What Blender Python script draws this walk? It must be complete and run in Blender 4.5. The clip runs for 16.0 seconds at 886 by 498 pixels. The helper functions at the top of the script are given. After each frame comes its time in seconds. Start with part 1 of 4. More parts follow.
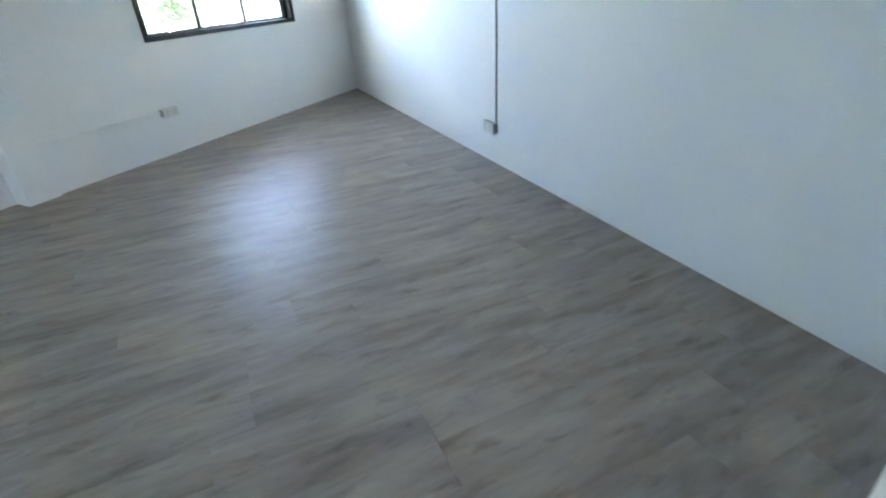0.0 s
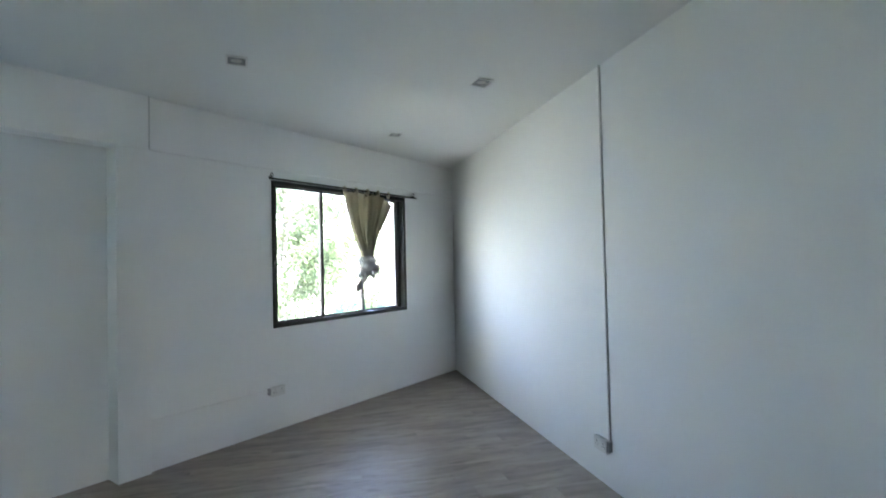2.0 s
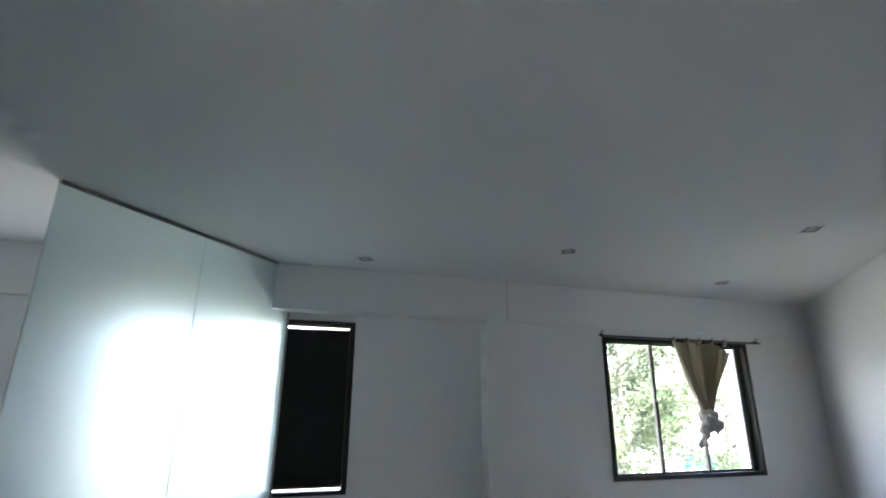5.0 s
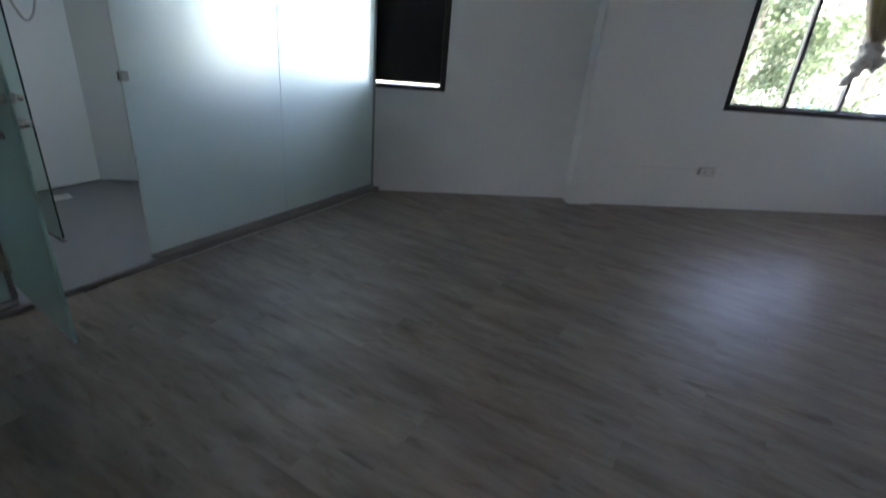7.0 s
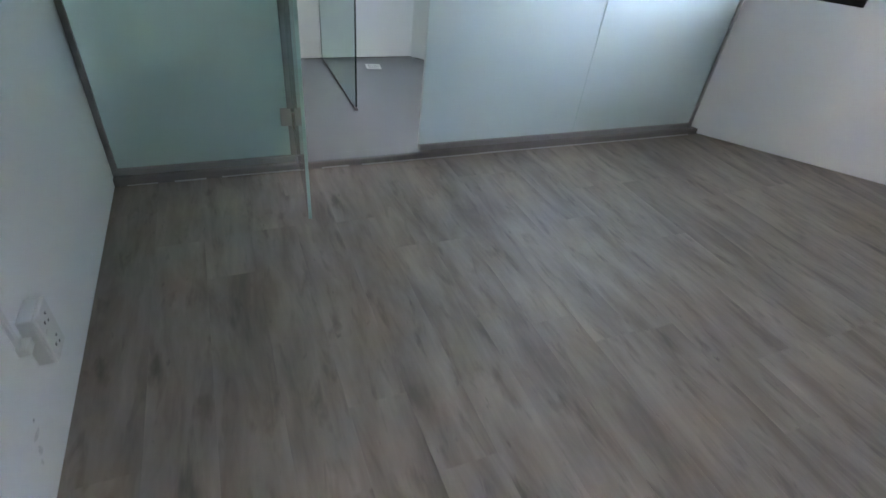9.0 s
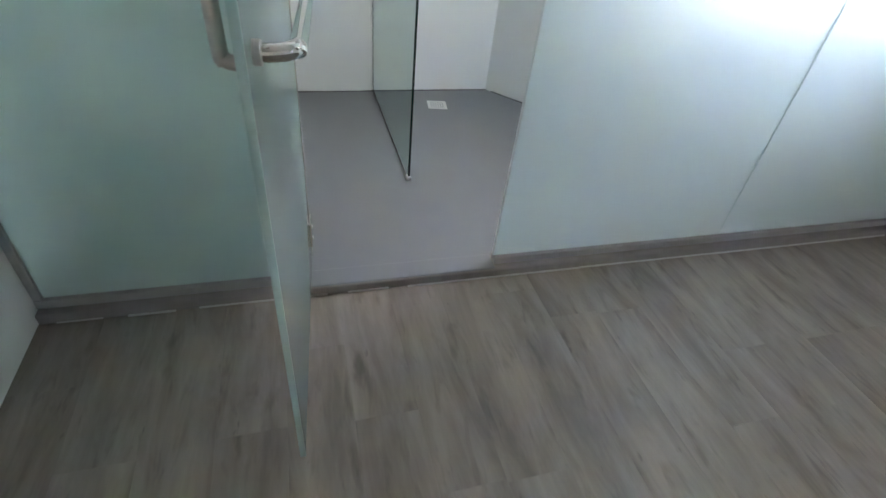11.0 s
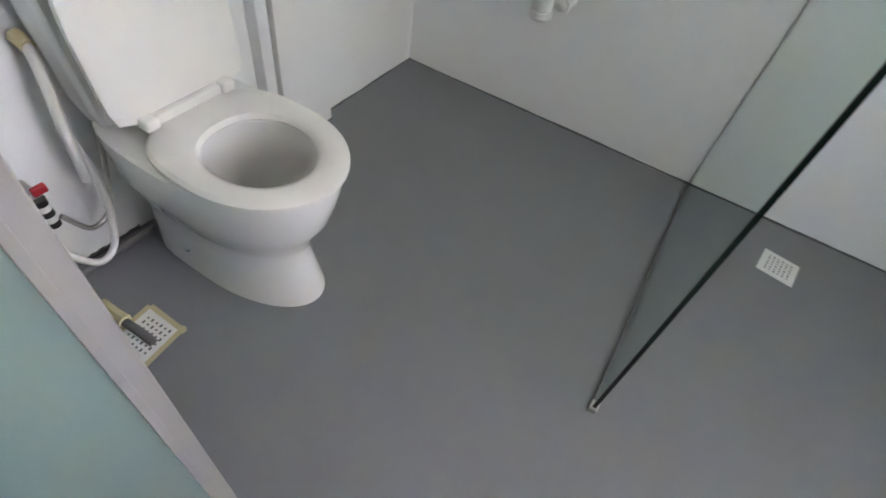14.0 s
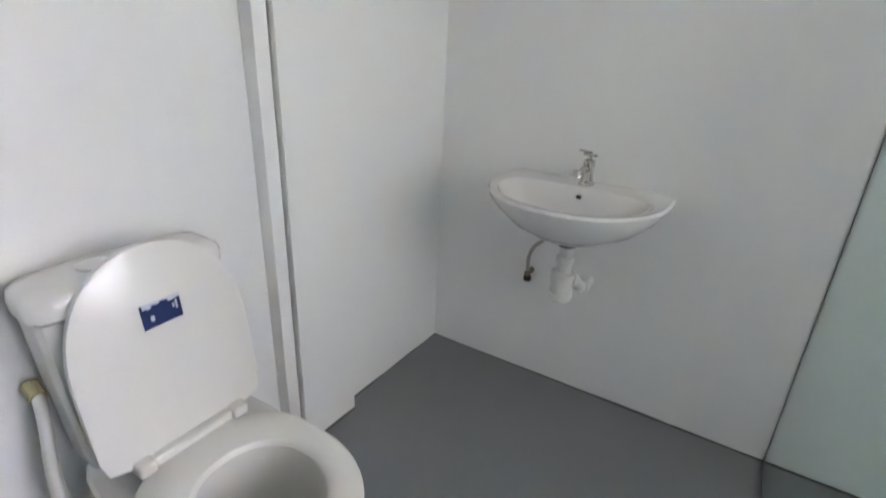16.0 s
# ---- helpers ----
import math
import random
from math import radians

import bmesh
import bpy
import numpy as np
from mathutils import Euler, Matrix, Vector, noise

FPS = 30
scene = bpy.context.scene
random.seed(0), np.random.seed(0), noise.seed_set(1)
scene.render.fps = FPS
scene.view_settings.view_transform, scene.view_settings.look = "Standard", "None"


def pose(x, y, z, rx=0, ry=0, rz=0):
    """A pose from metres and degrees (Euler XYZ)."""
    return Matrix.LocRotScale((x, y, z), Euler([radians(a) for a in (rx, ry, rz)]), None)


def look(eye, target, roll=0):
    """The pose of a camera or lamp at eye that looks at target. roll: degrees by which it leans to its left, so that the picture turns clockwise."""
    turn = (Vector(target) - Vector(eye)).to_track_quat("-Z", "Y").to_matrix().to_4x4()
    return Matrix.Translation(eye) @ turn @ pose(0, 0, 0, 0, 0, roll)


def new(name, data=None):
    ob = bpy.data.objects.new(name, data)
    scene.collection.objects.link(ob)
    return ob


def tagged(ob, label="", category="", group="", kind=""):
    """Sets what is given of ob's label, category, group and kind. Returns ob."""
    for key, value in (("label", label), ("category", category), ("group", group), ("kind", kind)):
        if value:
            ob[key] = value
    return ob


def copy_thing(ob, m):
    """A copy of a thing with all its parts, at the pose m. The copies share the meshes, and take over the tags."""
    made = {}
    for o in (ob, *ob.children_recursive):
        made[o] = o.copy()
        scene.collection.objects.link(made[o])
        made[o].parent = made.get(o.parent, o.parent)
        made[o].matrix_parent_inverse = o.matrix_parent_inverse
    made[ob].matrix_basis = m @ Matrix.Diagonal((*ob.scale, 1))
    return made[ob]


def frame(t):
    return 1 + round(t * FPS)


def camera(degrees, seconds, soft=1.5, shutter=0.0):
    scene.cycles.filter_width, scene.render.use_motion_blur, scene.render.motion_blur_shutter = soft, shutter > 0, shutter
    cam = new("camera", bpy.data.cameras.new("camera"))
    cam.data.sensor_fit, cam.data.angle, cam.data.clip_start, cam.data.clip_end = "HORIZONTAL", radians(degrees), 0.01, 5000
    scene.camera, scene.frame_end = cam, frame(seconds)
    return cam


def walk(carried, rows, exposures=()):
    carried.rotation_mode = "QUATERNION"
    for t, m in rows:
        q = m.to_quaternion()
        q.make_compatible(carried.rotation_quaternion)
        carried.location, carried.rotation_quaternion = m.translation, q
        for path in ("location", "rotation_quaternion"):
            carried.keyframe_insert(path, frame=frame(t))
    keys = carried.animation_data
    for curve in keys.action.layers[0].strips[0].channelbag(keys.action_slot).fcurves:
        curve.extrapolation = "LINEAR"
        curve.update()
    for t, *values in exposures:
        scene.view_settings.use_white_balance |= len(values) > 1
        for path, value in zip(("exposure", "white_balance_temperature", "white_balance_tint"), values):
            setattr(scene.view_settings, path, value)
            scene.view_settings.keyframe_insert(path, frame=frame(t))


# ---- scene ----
cam = camera(83.5, 16.0, shutter=0.35)
PATH = [
    (0, (2.834, 0.231, 1.295), (3.566, 1.825, 0.335), -3.5),
    (0.5, (2.84, 0.371, 1.346), (3.501, 2.107, 0.605), -1.1),
    (1, (2.787, 0.516, 1.389), (3.456, 2.338, 0.91), -0.5),
    (1.5, (2.839, 0.537, 1.459), (3.457, 2.43, 1.28), -1.3),
    (2, (2.868, 0.485, 1.536), (3.399, 2.413, 1.583), -1.3),
    (2.5, (2.885, 0.345, 1.574), (3.31, 2.28, 1.846), -0.7),
    (3, (2.854, 0.158, 1.61), (3.207, 2.08, 2.037), -1.8),
    (3.5, (2.865, 0.014, 1.656), (3.094, 1.916, 2.228), -1.4),
    (4, (2.899, -0.099, 1.673), (2.827, 1.765, 2.392), -2.3),
    (4.2, (2.916, -0.106, 1.669), (2.681, 1.737, 2.41), -1.9),
    (6.3, (2.917, -0.05, 1.572), (1.885, 1.654, 1.402), 1.6),
    (6.5, (2.904, -0.029, 1.541), (1.871, 1.649, 1.202), 2.2),
    (7, (2.798, 0.059, 1.466), (1.897, 1.639, 0.635), 5.2),
    (7.5, (2.696, 0.127, 1.351), (1.713, 1.521, 0.306), 5.5),
    (8, (2.653, 0.315, 1.307), (1.44, 1.376, 0.123), 6.1),
    (8.5, (2.594, 0.424, 1.287), (1.265, 1.256, 0.045), 6.9),
    (9, (2.376, 0.514, 1.274), (0.947, 1.234, 0.075), 7.2),
    (9.2, (2.268, 0.541, 1.266), (0.823, 1.24, 0.072), 7.2),
    (11.5, (1.059, 0.928, 1.214), (-0.411, 1.332, -0.081), 6.0),
    (12, (0.808, 1.059, 1.183), (-0.667, 1.299, -0.146), 5.1),
    (12.5, (0.592, 1.136, 1.197), (-0.9, 1.173, -0.134), 6.5),
    (13, (0.345, 1.136, 1.133), (-1.094, 1.0, -0.25), 6.6),
    (13.5, (0.172, 1.116, 1.158), (-1.172, 0.797, -0.288), 8.9),
    (14, (0.046, 1.112, 1.14), (-1.159, 0.593, -0.369), 11.4),
    (14.5, (-0.031, 1.102, 1.138), (-1.188, 0.366, -0.318), 8.4),
    (15, (-0.069, 1.066, 1.141), (-1.345, 0.202, -0.134), 6.1),
    (15.5, (-0.096, 1.059, 1.168), (-1.535, 0.138, 0.127), 4.5),
    (16, (-0.108, 1.033, 1.216), (-1.672, 0.059, 0.438), 2.7),
]

EXPOSURES = [(0, 6.65, 6050, 14), (1.5, 6.06, 6200, 16), (2.5, 5.68, 6300, 18), (3.5, 5.36, 6400, 21.5), (4.2, 5.42, 6350, 22.5), (6.5, 4.88, 6350, 24), (7.5, 5.42, 6450, 24.5), (9.0, 6.5, 6620, 27), (11.5, 6.68, 7100, 28.5), (12.5, 6.47, 7250, 31.5), (13.5, 6.4, 7350, 31.5), (14.5, 6.43, 7350, 32), (16, 6.25, 7200, 33)]
walk(cam, [(t, look(eye, target, roll)) for t, eye, target, roll in PATH], EXPOSURES)

# ---- daylight ----
world = bpy.data.worlds.new("sky")
scene.world = world
world.use_nodes = True
wt = world.node_tree
sky = wt.nodes.new("ShaderNodeTexSky")
sky.sky_type, sky.sun_disc = "NISHITA", False
sky.sun_elevation, sky.sun_rotation = radians(58), radians(142)
sky.dust_density, sky.air_density = 5.0, 1.0
wt.links.new(sky.outputs["Color"], wt.nodes["Background"].inputs["Color"])
wt.nodes["Background"].inputs["Strength"].default_value = 0.15
sun = new("sun", bpy.data.lights.new("sun", "SUN"))
sun.data.energy, sun.data.angle, sun.data.color = 1.5, radians(10), (1.0, 0.95, 0.88)
sun.matrix_basis = look((9, -11, 25), (0, 0, 0))

# ---- plan ----
ANG = radians(38.5)                      # the window wall runs askew to all others
CORNER = Vector((4.875, 7.21, 0))        # where it meets the long side wall
EU = Vector((-math.cos(ANG), -math.sin(ANG), 0))
EN = Vector((math.sin(ANG), -math.cos(ANG), 0))
CEIL = 2.83
BATH = 0.012                             # bathroom floor level
KZ = 0.036                               # top of the kerb
XP = 0.004                               # plane of the glass partition
SKEW = pose(-0.014, 0, 0, 0, 0, -0.55)    # the partition is a little out of square
XB = -1.706                              # far wall of the bathroom, at the shower screen
XR = 4.875                               # long side wall
REC = -0.13                              # recessed part of the window wall


def sx(y):
    """Where the long side wall stands at y."""
    return XR - 0.021 * (7.21 - y)


def xb(y):
    """Where the far bathroom wall stands at y."""
    return XB + 0.008 * (1.29 - y)


def wp(u, off, z):
    return CORNER + EU * u + EN * off + Vector((0, 0, z))


# ---- materials ----
def mat(name, color=(0.8, 0.8, 0.8), rough=0.5, metal=0.0, vary=0.06, scale=6.0, fine=60.0, bump=0.05, coat=0.0, spec=0.5):
    m = bpy.data.materials.new(name)
    m.use_nodes = True
    nt = m.node_tree
    b = nt.nodes["Principled BSDF"]
    b.inputs["Roughness"].default_value = rough
    b.inputs["Metallic"].default_value = metal
    b.inputs["Coat Weight"].default_value = coat
    b.inputs["Specular IOR Level"].default_value = spec
    geo = nt.nodes.new("ShaderNodeTexCoord")
    n1 = nt.nodes.new("ShaderNodeTexNoise")
    n1.inputs["Scale"].default_value, n1.inputs["Detail"].default_value = scale, 5
    n2 = nt.nodes.new("ShaderNodeTexNoise")
    n2.inputs["Scale"].default_value, n2.inputs["Detail"].default_value = fine, 3
    for n in (n1, n2):
        nt.links.new(geo.outputs["Object"], n.inputs["Vector"])
    mix = nt.nodes.new("ShaderNodeMix")
    mix.data_type = "RGBA"
    mix.inputs["A"].default_value = (*[c * (1 - vary) for c in color], 1)
    mix.inputs["B"].default_value = (*[min(1, c * (1 + vary)) for c in color], 1)
    nt.links.new(n1.outputs["Fac"], mix.inputs["Factor"])
    nt.links.new(mix.outputs["Result"], b.inputs["Base Color"])
    rr = nt.nodes.new("ShaderNodeMapRange")
    rr.inputs["To Min"].default_value, rr.inputs["To Max"].default_value = max(0.0, rough * 0.85), min(1, rough * 1.15)
    nt.links.new(n2.outputs["Fac"], rr.inputs["Value"])
    nt.links.new(rr.outputs["Result"], b.inputs["Roughness"])
    if bump:
        bp = nt.nodes.new("ShaderNodeBump")
        bp.inputs["Strength"].default_value, bp.inputs["Distance"].default_value = bump, 0.004
        nt.links.new(n2.outputs["Fac"], bp.inputs["Height"])
        nt.links.new(bp.outputs["Normal"], b.inputs["Normal"])
    return m


def glass(name, color, rough):
    m = bpy.data.materials.new(name)
    m.use_nodes = True
    b = m.node_tree.nodes["Principled BSDF"]
    b.inputs["Base Color"].default_value = (*color, 1)
    b.inputs["Transmission Weight"].default_value = 0.72 if rough else 1.0
    if rough:
        b.inputs["Coat Weight"].default_value, b.inputs["Coat Roughness"].default_value = 1.0, 0.03
    b.inputs["Roughness"].default_value = rough
    b.inputs["IOR"].default_value = 1.45
    return m


def wood():
    m = bpy.data.materials.new("grey_oak_vinyl")
    m.use_nodes = True
    nt = m.node_tree
    b = nt.nodes["Principled BSDF"]
    co = nt.nodes.new("ShaderNodeTexCoord")
    oi = nt.nodes.new("ShaderNodeObjectInfo")
    comb = nt.nodes.new("ShaderNodeVectorMath")
    comb.operation = "MULTIPLY_ADD"
    off = nt.nodes.new("ShaderNodeCombineXYZ")
    mul = nt.nodes.new("ShaderNodeMath")
    mul.operation, mul.inputs[1].default_value = "MULTIPLY", 37.0
    nt.links.new(oi.outputs["Random"], mul.inputs[0])
    nt.links.new(mul.outputs[0], off.inputs["Y"])
    nt.links.new(mul.outputs[0], off.inputs["X"])

    def streak(sx, sy, detail, rough=0.6):
        v = nt.nodes.new("ShaderNodeVectorMath")
        v.operation = "MULTIPLY_ADD"
        v.inputs[1].default_value = (sx, sy, 1)
        nt.links.new(co.outputs["Object"], v.inputs[0])
        nt.links.new(off.outputs[0], v.inputs[2])
        n = nt.nodes.new("ShaderNodeTexNoise")
        n.inputs["Scale"].default_value, n.inputs["Detail"].default_value, n.inputs["Roughness"].default_value = 1, detail, rough
        n.inputs["Distortion"].default_value = 0.4
        nt.links.new(v.outputs[0], n.inputs["Vector"])
        return n

    a = streak(1.9, 8, 4)
    f = streak(5, 45, 3)
    k = streak(4.5, 17, 3)
    ramp = nt.nodes.new("ShaderNodeValToRGB")
    e = ramp.color_ramp.elements
    e[0].position, e[0].color = 0.30, (0.182, 0.149, 0.126, 1)
    e[1].position, e[1].color = 0.72, (0.375, 0.316, 0.271, 1)
    mid = e.new(0.5)
    mid.color = (0.285, 0.236, 0.201, 1)
    nt.links.new(a.outputs["Fac"], ramp.inputs["Fac"])
    fine = nt.nodes.new("ShaderNodeMapRange")
    fine.inputs["From Min"].default_value, fine.inputs["From Max"].default_value = 0.3, 0.7
    fine.inputs["To Min"].default_value, fine.inputs["To Max"].default_value = 0.92, 1.06
    nt.links.new(f.outputs["Fac"], fine.inputs["Value"])
    knot = nt.nodes.new("ShaderNodeMapRange")
    knot.inputs["From Min"].default_value, knot.inputs["From Max"].default_value = 0.56, 0.74
    knot.inputs["To Min"].default_value, knot.inputs["To Max"].default_value = 1.0, 0.6
    nt.links.new(k.outputs["Fac"], knot.inputs["Value"])
    k2 = streak(11, 34, 2)
    fleck = nt.nodes.new("ShaderNodeMapRange")
    fleck.inputs["From Min"].default_value, fleck.inputs["From Max"].default_value = 0.69, 0.80
    fleck.inputs["To Min"].default_value, fleck.inputs["To Max"].default_value = 1.0, 0.62
    nt.links.new(k2.outputs["Fac"], fleck.inputs["Value"])
    kk = nt.nodes.new("ShaderNodeMath")
    kk.operation = "MULTIPLY"
    nt.links.new(knot.outputs[0], kk.inputs[0])
    nt.links.new(fleck.outputs[0], kk.inputs[1])
    tone = nt.nodes.new("ShaderNodeMapRange")
    tone.inputs["To Min"].default_value, tone.inputs["To Max"].default_value = 0.94, 1.05
    nt.links.new(oi.outputs["Random"], tone.inputs["Value"])
    m1 = nt.nodes.new("ShaderNodeMath")
    m2 = nt.nodes.new("ShaderNodeMath")
    m1.operation = m2.operation = "MULTIPLY"
    nt.links.new(fine.outputs[0], m1.inputs[0])
    nt.links.new(kk.outputs[0], m1.inputs[1])
    nt.links.new(m1.outputs[0], m2.inputs[0])
    nt.links.new(tone.outputs[0], m2.inputs[1])
    sc = nt.nodes.new("ShaderNodeVectorMath")
    sc.operation = "SCALE"
    nt.links.new(ramp.outputs["Color"], sc.inputs[0])
    nt.links.new(m2.outputs[0], sc.inputs["Scale"])
    nt.links.new(sc.outputs[0], b.inputs["Base Color"])
    rr = nt.nodes.new("ShaderNodeMapRange")
    b.inputs["Specular IOR Level"].default_value = 0.75
    rr.inputs["To Min"].default_value, rr.inputs["To Max"].default_value = 0.42, 0.55
    nt.links.new(f.outputs["Fac"], rr.inputs["Value"])
    nt.links.new(rr.outputs[0], b.inputs["Roughness"])
    bp = nt.nodes.new("ShaderNodeBump")
    bp.inputs["Strength"].default_value, bp.inputs["Distance"].default_value = 0.12, 0.002
    nt.links.new(f.outputs["Fac"], bp.inputs["Height"])
    nt.links.new(bp.outputs["Normal"], b.inputs["Normal"])
    return m


WALL = mat("white_emulsion", (0.85, 0.86, 0.86), 0.55, vary=0.025, scale=1.3, fine=140, bump=0.10)
BWALL = mat("white_bath_emulsion", (0.895, 0.895, 0.885), 0.45, vary=0.025, scale=1.5, fine=110, bump=0.12)
CEILM = mat("ceiling_white", (0.83, 0.84, 0.84), 0.75, vary=0.02, scale=1.0, fine=160, bump=0.06)
PLANK = wood()
SCREED = mat("dark_underlay", (0.08, 0.075, 0.07), 0.9, vary=0.2)
EPOXY = mat("grey_floor_paint", (0.215, 0.226, 0.238), 0.38, spec=0.36, vary=0.05, scale=2.2, fine=70, bump=0.05)
KERB = mat("grey_kerb_paint", (0.27, 0.25, 0.235), 0.5, vary=0.12, scale=9, fine=120, bump=0.2)
ALU = mat("dull_aluminium", (0.40, 0.39, 0.39), 0.45, metal=0.15, vary=0.08, scale=12, fine=200, bump=0.03)
BLACK = mat("black_window_paint", (0.018, 0.017, 0.016), 0.42, vary=0.2, scale=15, fine=150, bump=0.05)
SASH = mat("worn_bronze_sash", (0.16, 0.15, 0.14), 0.45, metal=0.3, vary=0.15, scale=14, fine=160, bump=0.05)
BLIND = mat("blackout_blind", (0.008, 0.008, 0.009), 0.8, vary=0.2, scale=5, fine=400, bump=0.1)
# one glass in two tints: the paler carries the light on the window-side panels
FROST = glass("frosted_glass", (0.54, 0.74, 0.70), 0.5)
FROST_LIT = glass("lit_frosted_glass", (0.77, 0.89, 0.885), 0.5)
FROST_LIT.node_tree.nodes["Principled BSDF"].inputs["Transmission Weight"].default_value = 0.70
CLEAR = glass("clear_glass", (0.66, 0.85, 0.80), 0.0)
PANE = glass("window_glass", (0.97, 0.985, 0.98), 0.0)
EDGE = mat("dark_glass_edge", (0.012, 0.03, 0.026), 0.2, vary=0.2)
PROFILE = mat("grey_profile", (0.28, 0.275, 0.265), 0.5, vary=0.06, scale=10)
EDGET = mat("teal_glass_edge", (0.46, 0.66, 0.62), 0.3, vary=0.05)
# near-white colour stands in for light caught on the polished panel edge
EDGEL = mat("bright_glass_edge", (0.80, 0.84, 0.82), 0.35, vary=0.05)
CHROME = mat("chrome", (0.70, 0.68, 0.65), 0.06, metal=1.0, vary=0.03, bump=0.0)
STEEL = mat("brushed_steel", (0.50, 0.49, 0.47), 0.3, metal=1.0, vary=0.06, scale=20, fine=300, bump=0.03)
CERAMIC = mat("white_ceramic", (0.80, 0.795, 0.775), 0.10, vary=0.012, scale=3, fine=30, bump=0.0, coat=0.4)
SEATP = mat("white_seat_plastic", (0.80, 0.79, 0.755), 0.24, vary=0.012, scale=4, fine=200, bump=0.01)
PVC = mat("white_plastic", (0.74, 0.74, 0.72), 0.35, vary=0.03, scale=12, fine=150, bump=0.03)
CREAM = mat("cream_plastic", (0.66, 0.61, 0.47), 0.4, vary=0.04, scale=10, fine=150, bump=0.03)
DKPLAST = mat("dark_plastic", (0.02, 0.02, 0.022), 0.4, vary=0.2)
RED = mat("red_lever_plastic", (0.45, 0.015, 0.02), 0.4, vary=0.1)
TAPE = mat("masking_tape", (0.54, 0.48, 0.29), 0.75, vary=0.15, scale=30, fine=200, bump=0.2)
BRASS = mat("aged_brass", (0.30, 0.26, 0.17), 0.4, metal=0.9, vary=0.15, scale=20)
BLUE = mat("blue_sticker", (0.012, 0.032, 0.14), 0.4, vary=0.15, scale=40)
PALE = mat("sticker_print", (0.62, 0.68, 0.76), 0.4, vary=0.1)
CLOTH = mat("beige_curtain_cotton", (0.56, 0.51, 0.40), 0.9, vary=0.10, scale=9, fine=500, bump=0.3)
CLOTHG = mat("grey_curtain_lining", (0.62, 0.60, 0.57), 0.9, vary=0.10, scale=12, fine=500, bump=0.3)
LAMPG = mat("lamp_grey", (0.22, 0.23, 0.23), 0.5, vary=0.1)
COUP = mat("mid_grey_plastic", (0.36, 0.36, 0.37), 0.45, vary=0.08, scale=12)
TRUNK = mat("grey_trunking", (0.58, 0.59, 0.59), 0.45, vary=0.06, scale=10)
PIPEG = mat("grey_pipe", (0.16, 0.16, 0.165), 0.5, vary=0.15, scale=20)
BARK = mat("bark", (0.10, 0.095, 0.08), 0.9, vary=0.3, scale=8, fine=40, bump=0.5)
GRASS = mat("grass_ground", (0.15, 0.16, 0.11), 0.95, vary=0.35, scale=0.6, fine=12, bump=0.5)
RENDERW = mat("white_render", (0.75, 0.75, 0.73), 0.8, vary=0.05, scale=2, fine=60, bump=0.1)
TEAL = mat("teal_paint", (0.03, 0.30, 0.36), 0.6, vary=0.1, scale=2)
LEAF = mat("leaf", (0.062, 0.098, 0.042), 0.6, vary=0.55, scale=1.2, fine=20, bump=0.0)
SCUFF = mat("grey_scuff", (0.42, 0.43, 0.43), 0.7, vary=0.25, scale=60)
FAINT = mat("faint_scuff", (0.70, 0.71, 0.71), 0.6, vary=0.12, scale=80)
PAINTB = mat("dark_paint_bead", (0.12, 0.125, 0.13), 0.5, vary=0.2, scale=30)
CAULK = mat("white_caulk", (0.62, 0.60, 0.57), 0.6, vary=0.1, scale=15)


def let_through(m, share):
    """Lets part of the light through a thin material."""
    nt = m.node_tree
    b = nt.nodes["Principled BSDF"]
    even = b.inputs["Base Color"].default_value[:]
    tr = nt.nodes.new("ShaderNodeBsdfTranslucent")
    mx = nt.nodes.new("ShaderNodeMixShader")
    mx.inputs["Fac"].default_value = share
    tr.inputs["Color"].default_value = even
    for link in b.inputs["Base Color"].links:
        nt.links.new(link.from_socket, tr.inputs["Color"])
    nt.links.new(b.outputs[0], mx.inputs[1])
    nt.links.new(tr.outputs[0], mx.inputs[2])
    nt.links.new(mx.outputs[0], nt.nodes["Material Output"].inputs["Surface"])


let_through(CLOTH, 0.34)
let_through(CLOTHG, 0.2)
let_through(LEAF, 0.2)
let_through(FROST_LIT, 0.19)
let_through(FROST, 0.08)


# ---- helpers ----
def part(name, bm, material, parent=None, label="", smooth=False):
    me = bpy.data.meshes.new(name)
    bmesh.ops.recalc_face_normals(bm, faces=bm.faces[:])
    bm.to_mesh(me)
    bm.free()
    me.materials.append(material)
    if smooth:
        me.polygons.foreach_set("use_smooth", [True] * len(me.polygons))
        me.set_sharp_from_angle(angle=radians(38))
    ob = new(name, me)
    if parent is not None:
        ob.parent = parent
    if label:
        ob["label"] = label
    return ob


def thing(name, label, category, group="", at=None):
    ob = new(name)
    ob.empty_display_size = 0.05
    if at is not None:
        ob.matrix_basis = at
    return tagged(ob, label, category, group)


def box(x0, x1, y0, y1, z0, z1, bevel=0.0, bm=None, seg=2):
    own = bm is None
    b = bmesh.new()
    vs = [b.verts.new((x, y, z)) for z in (z0, z1) for x, y in ((x0, y0), (x1, y0), (x1, y1), (x0, y1))]
    for f in ((3, 2, 1, 0), (4, 5, 6, 7), (0, 1, 5, 4), (1, 2, 6, 5), (2, 3, 7, 6), (3, 0, 4, 7)):
        b.faces.new([vs[i] for i in f])
    if bevel:
        bmesh.ops.bevel(b, geom=b.edges[:], offset=bevel, segments=seg, affect="EDGES", profile=0.5)
    if own:
        return b
    return merge(bm, b)


def merge(bm, b):
    vm = {v: bm.verts.new(v.co) for v in b.verts}
    for f in b.faces:
        bm.faces.new([vm[v] for v in f.verts])
    b.free()
    return bm


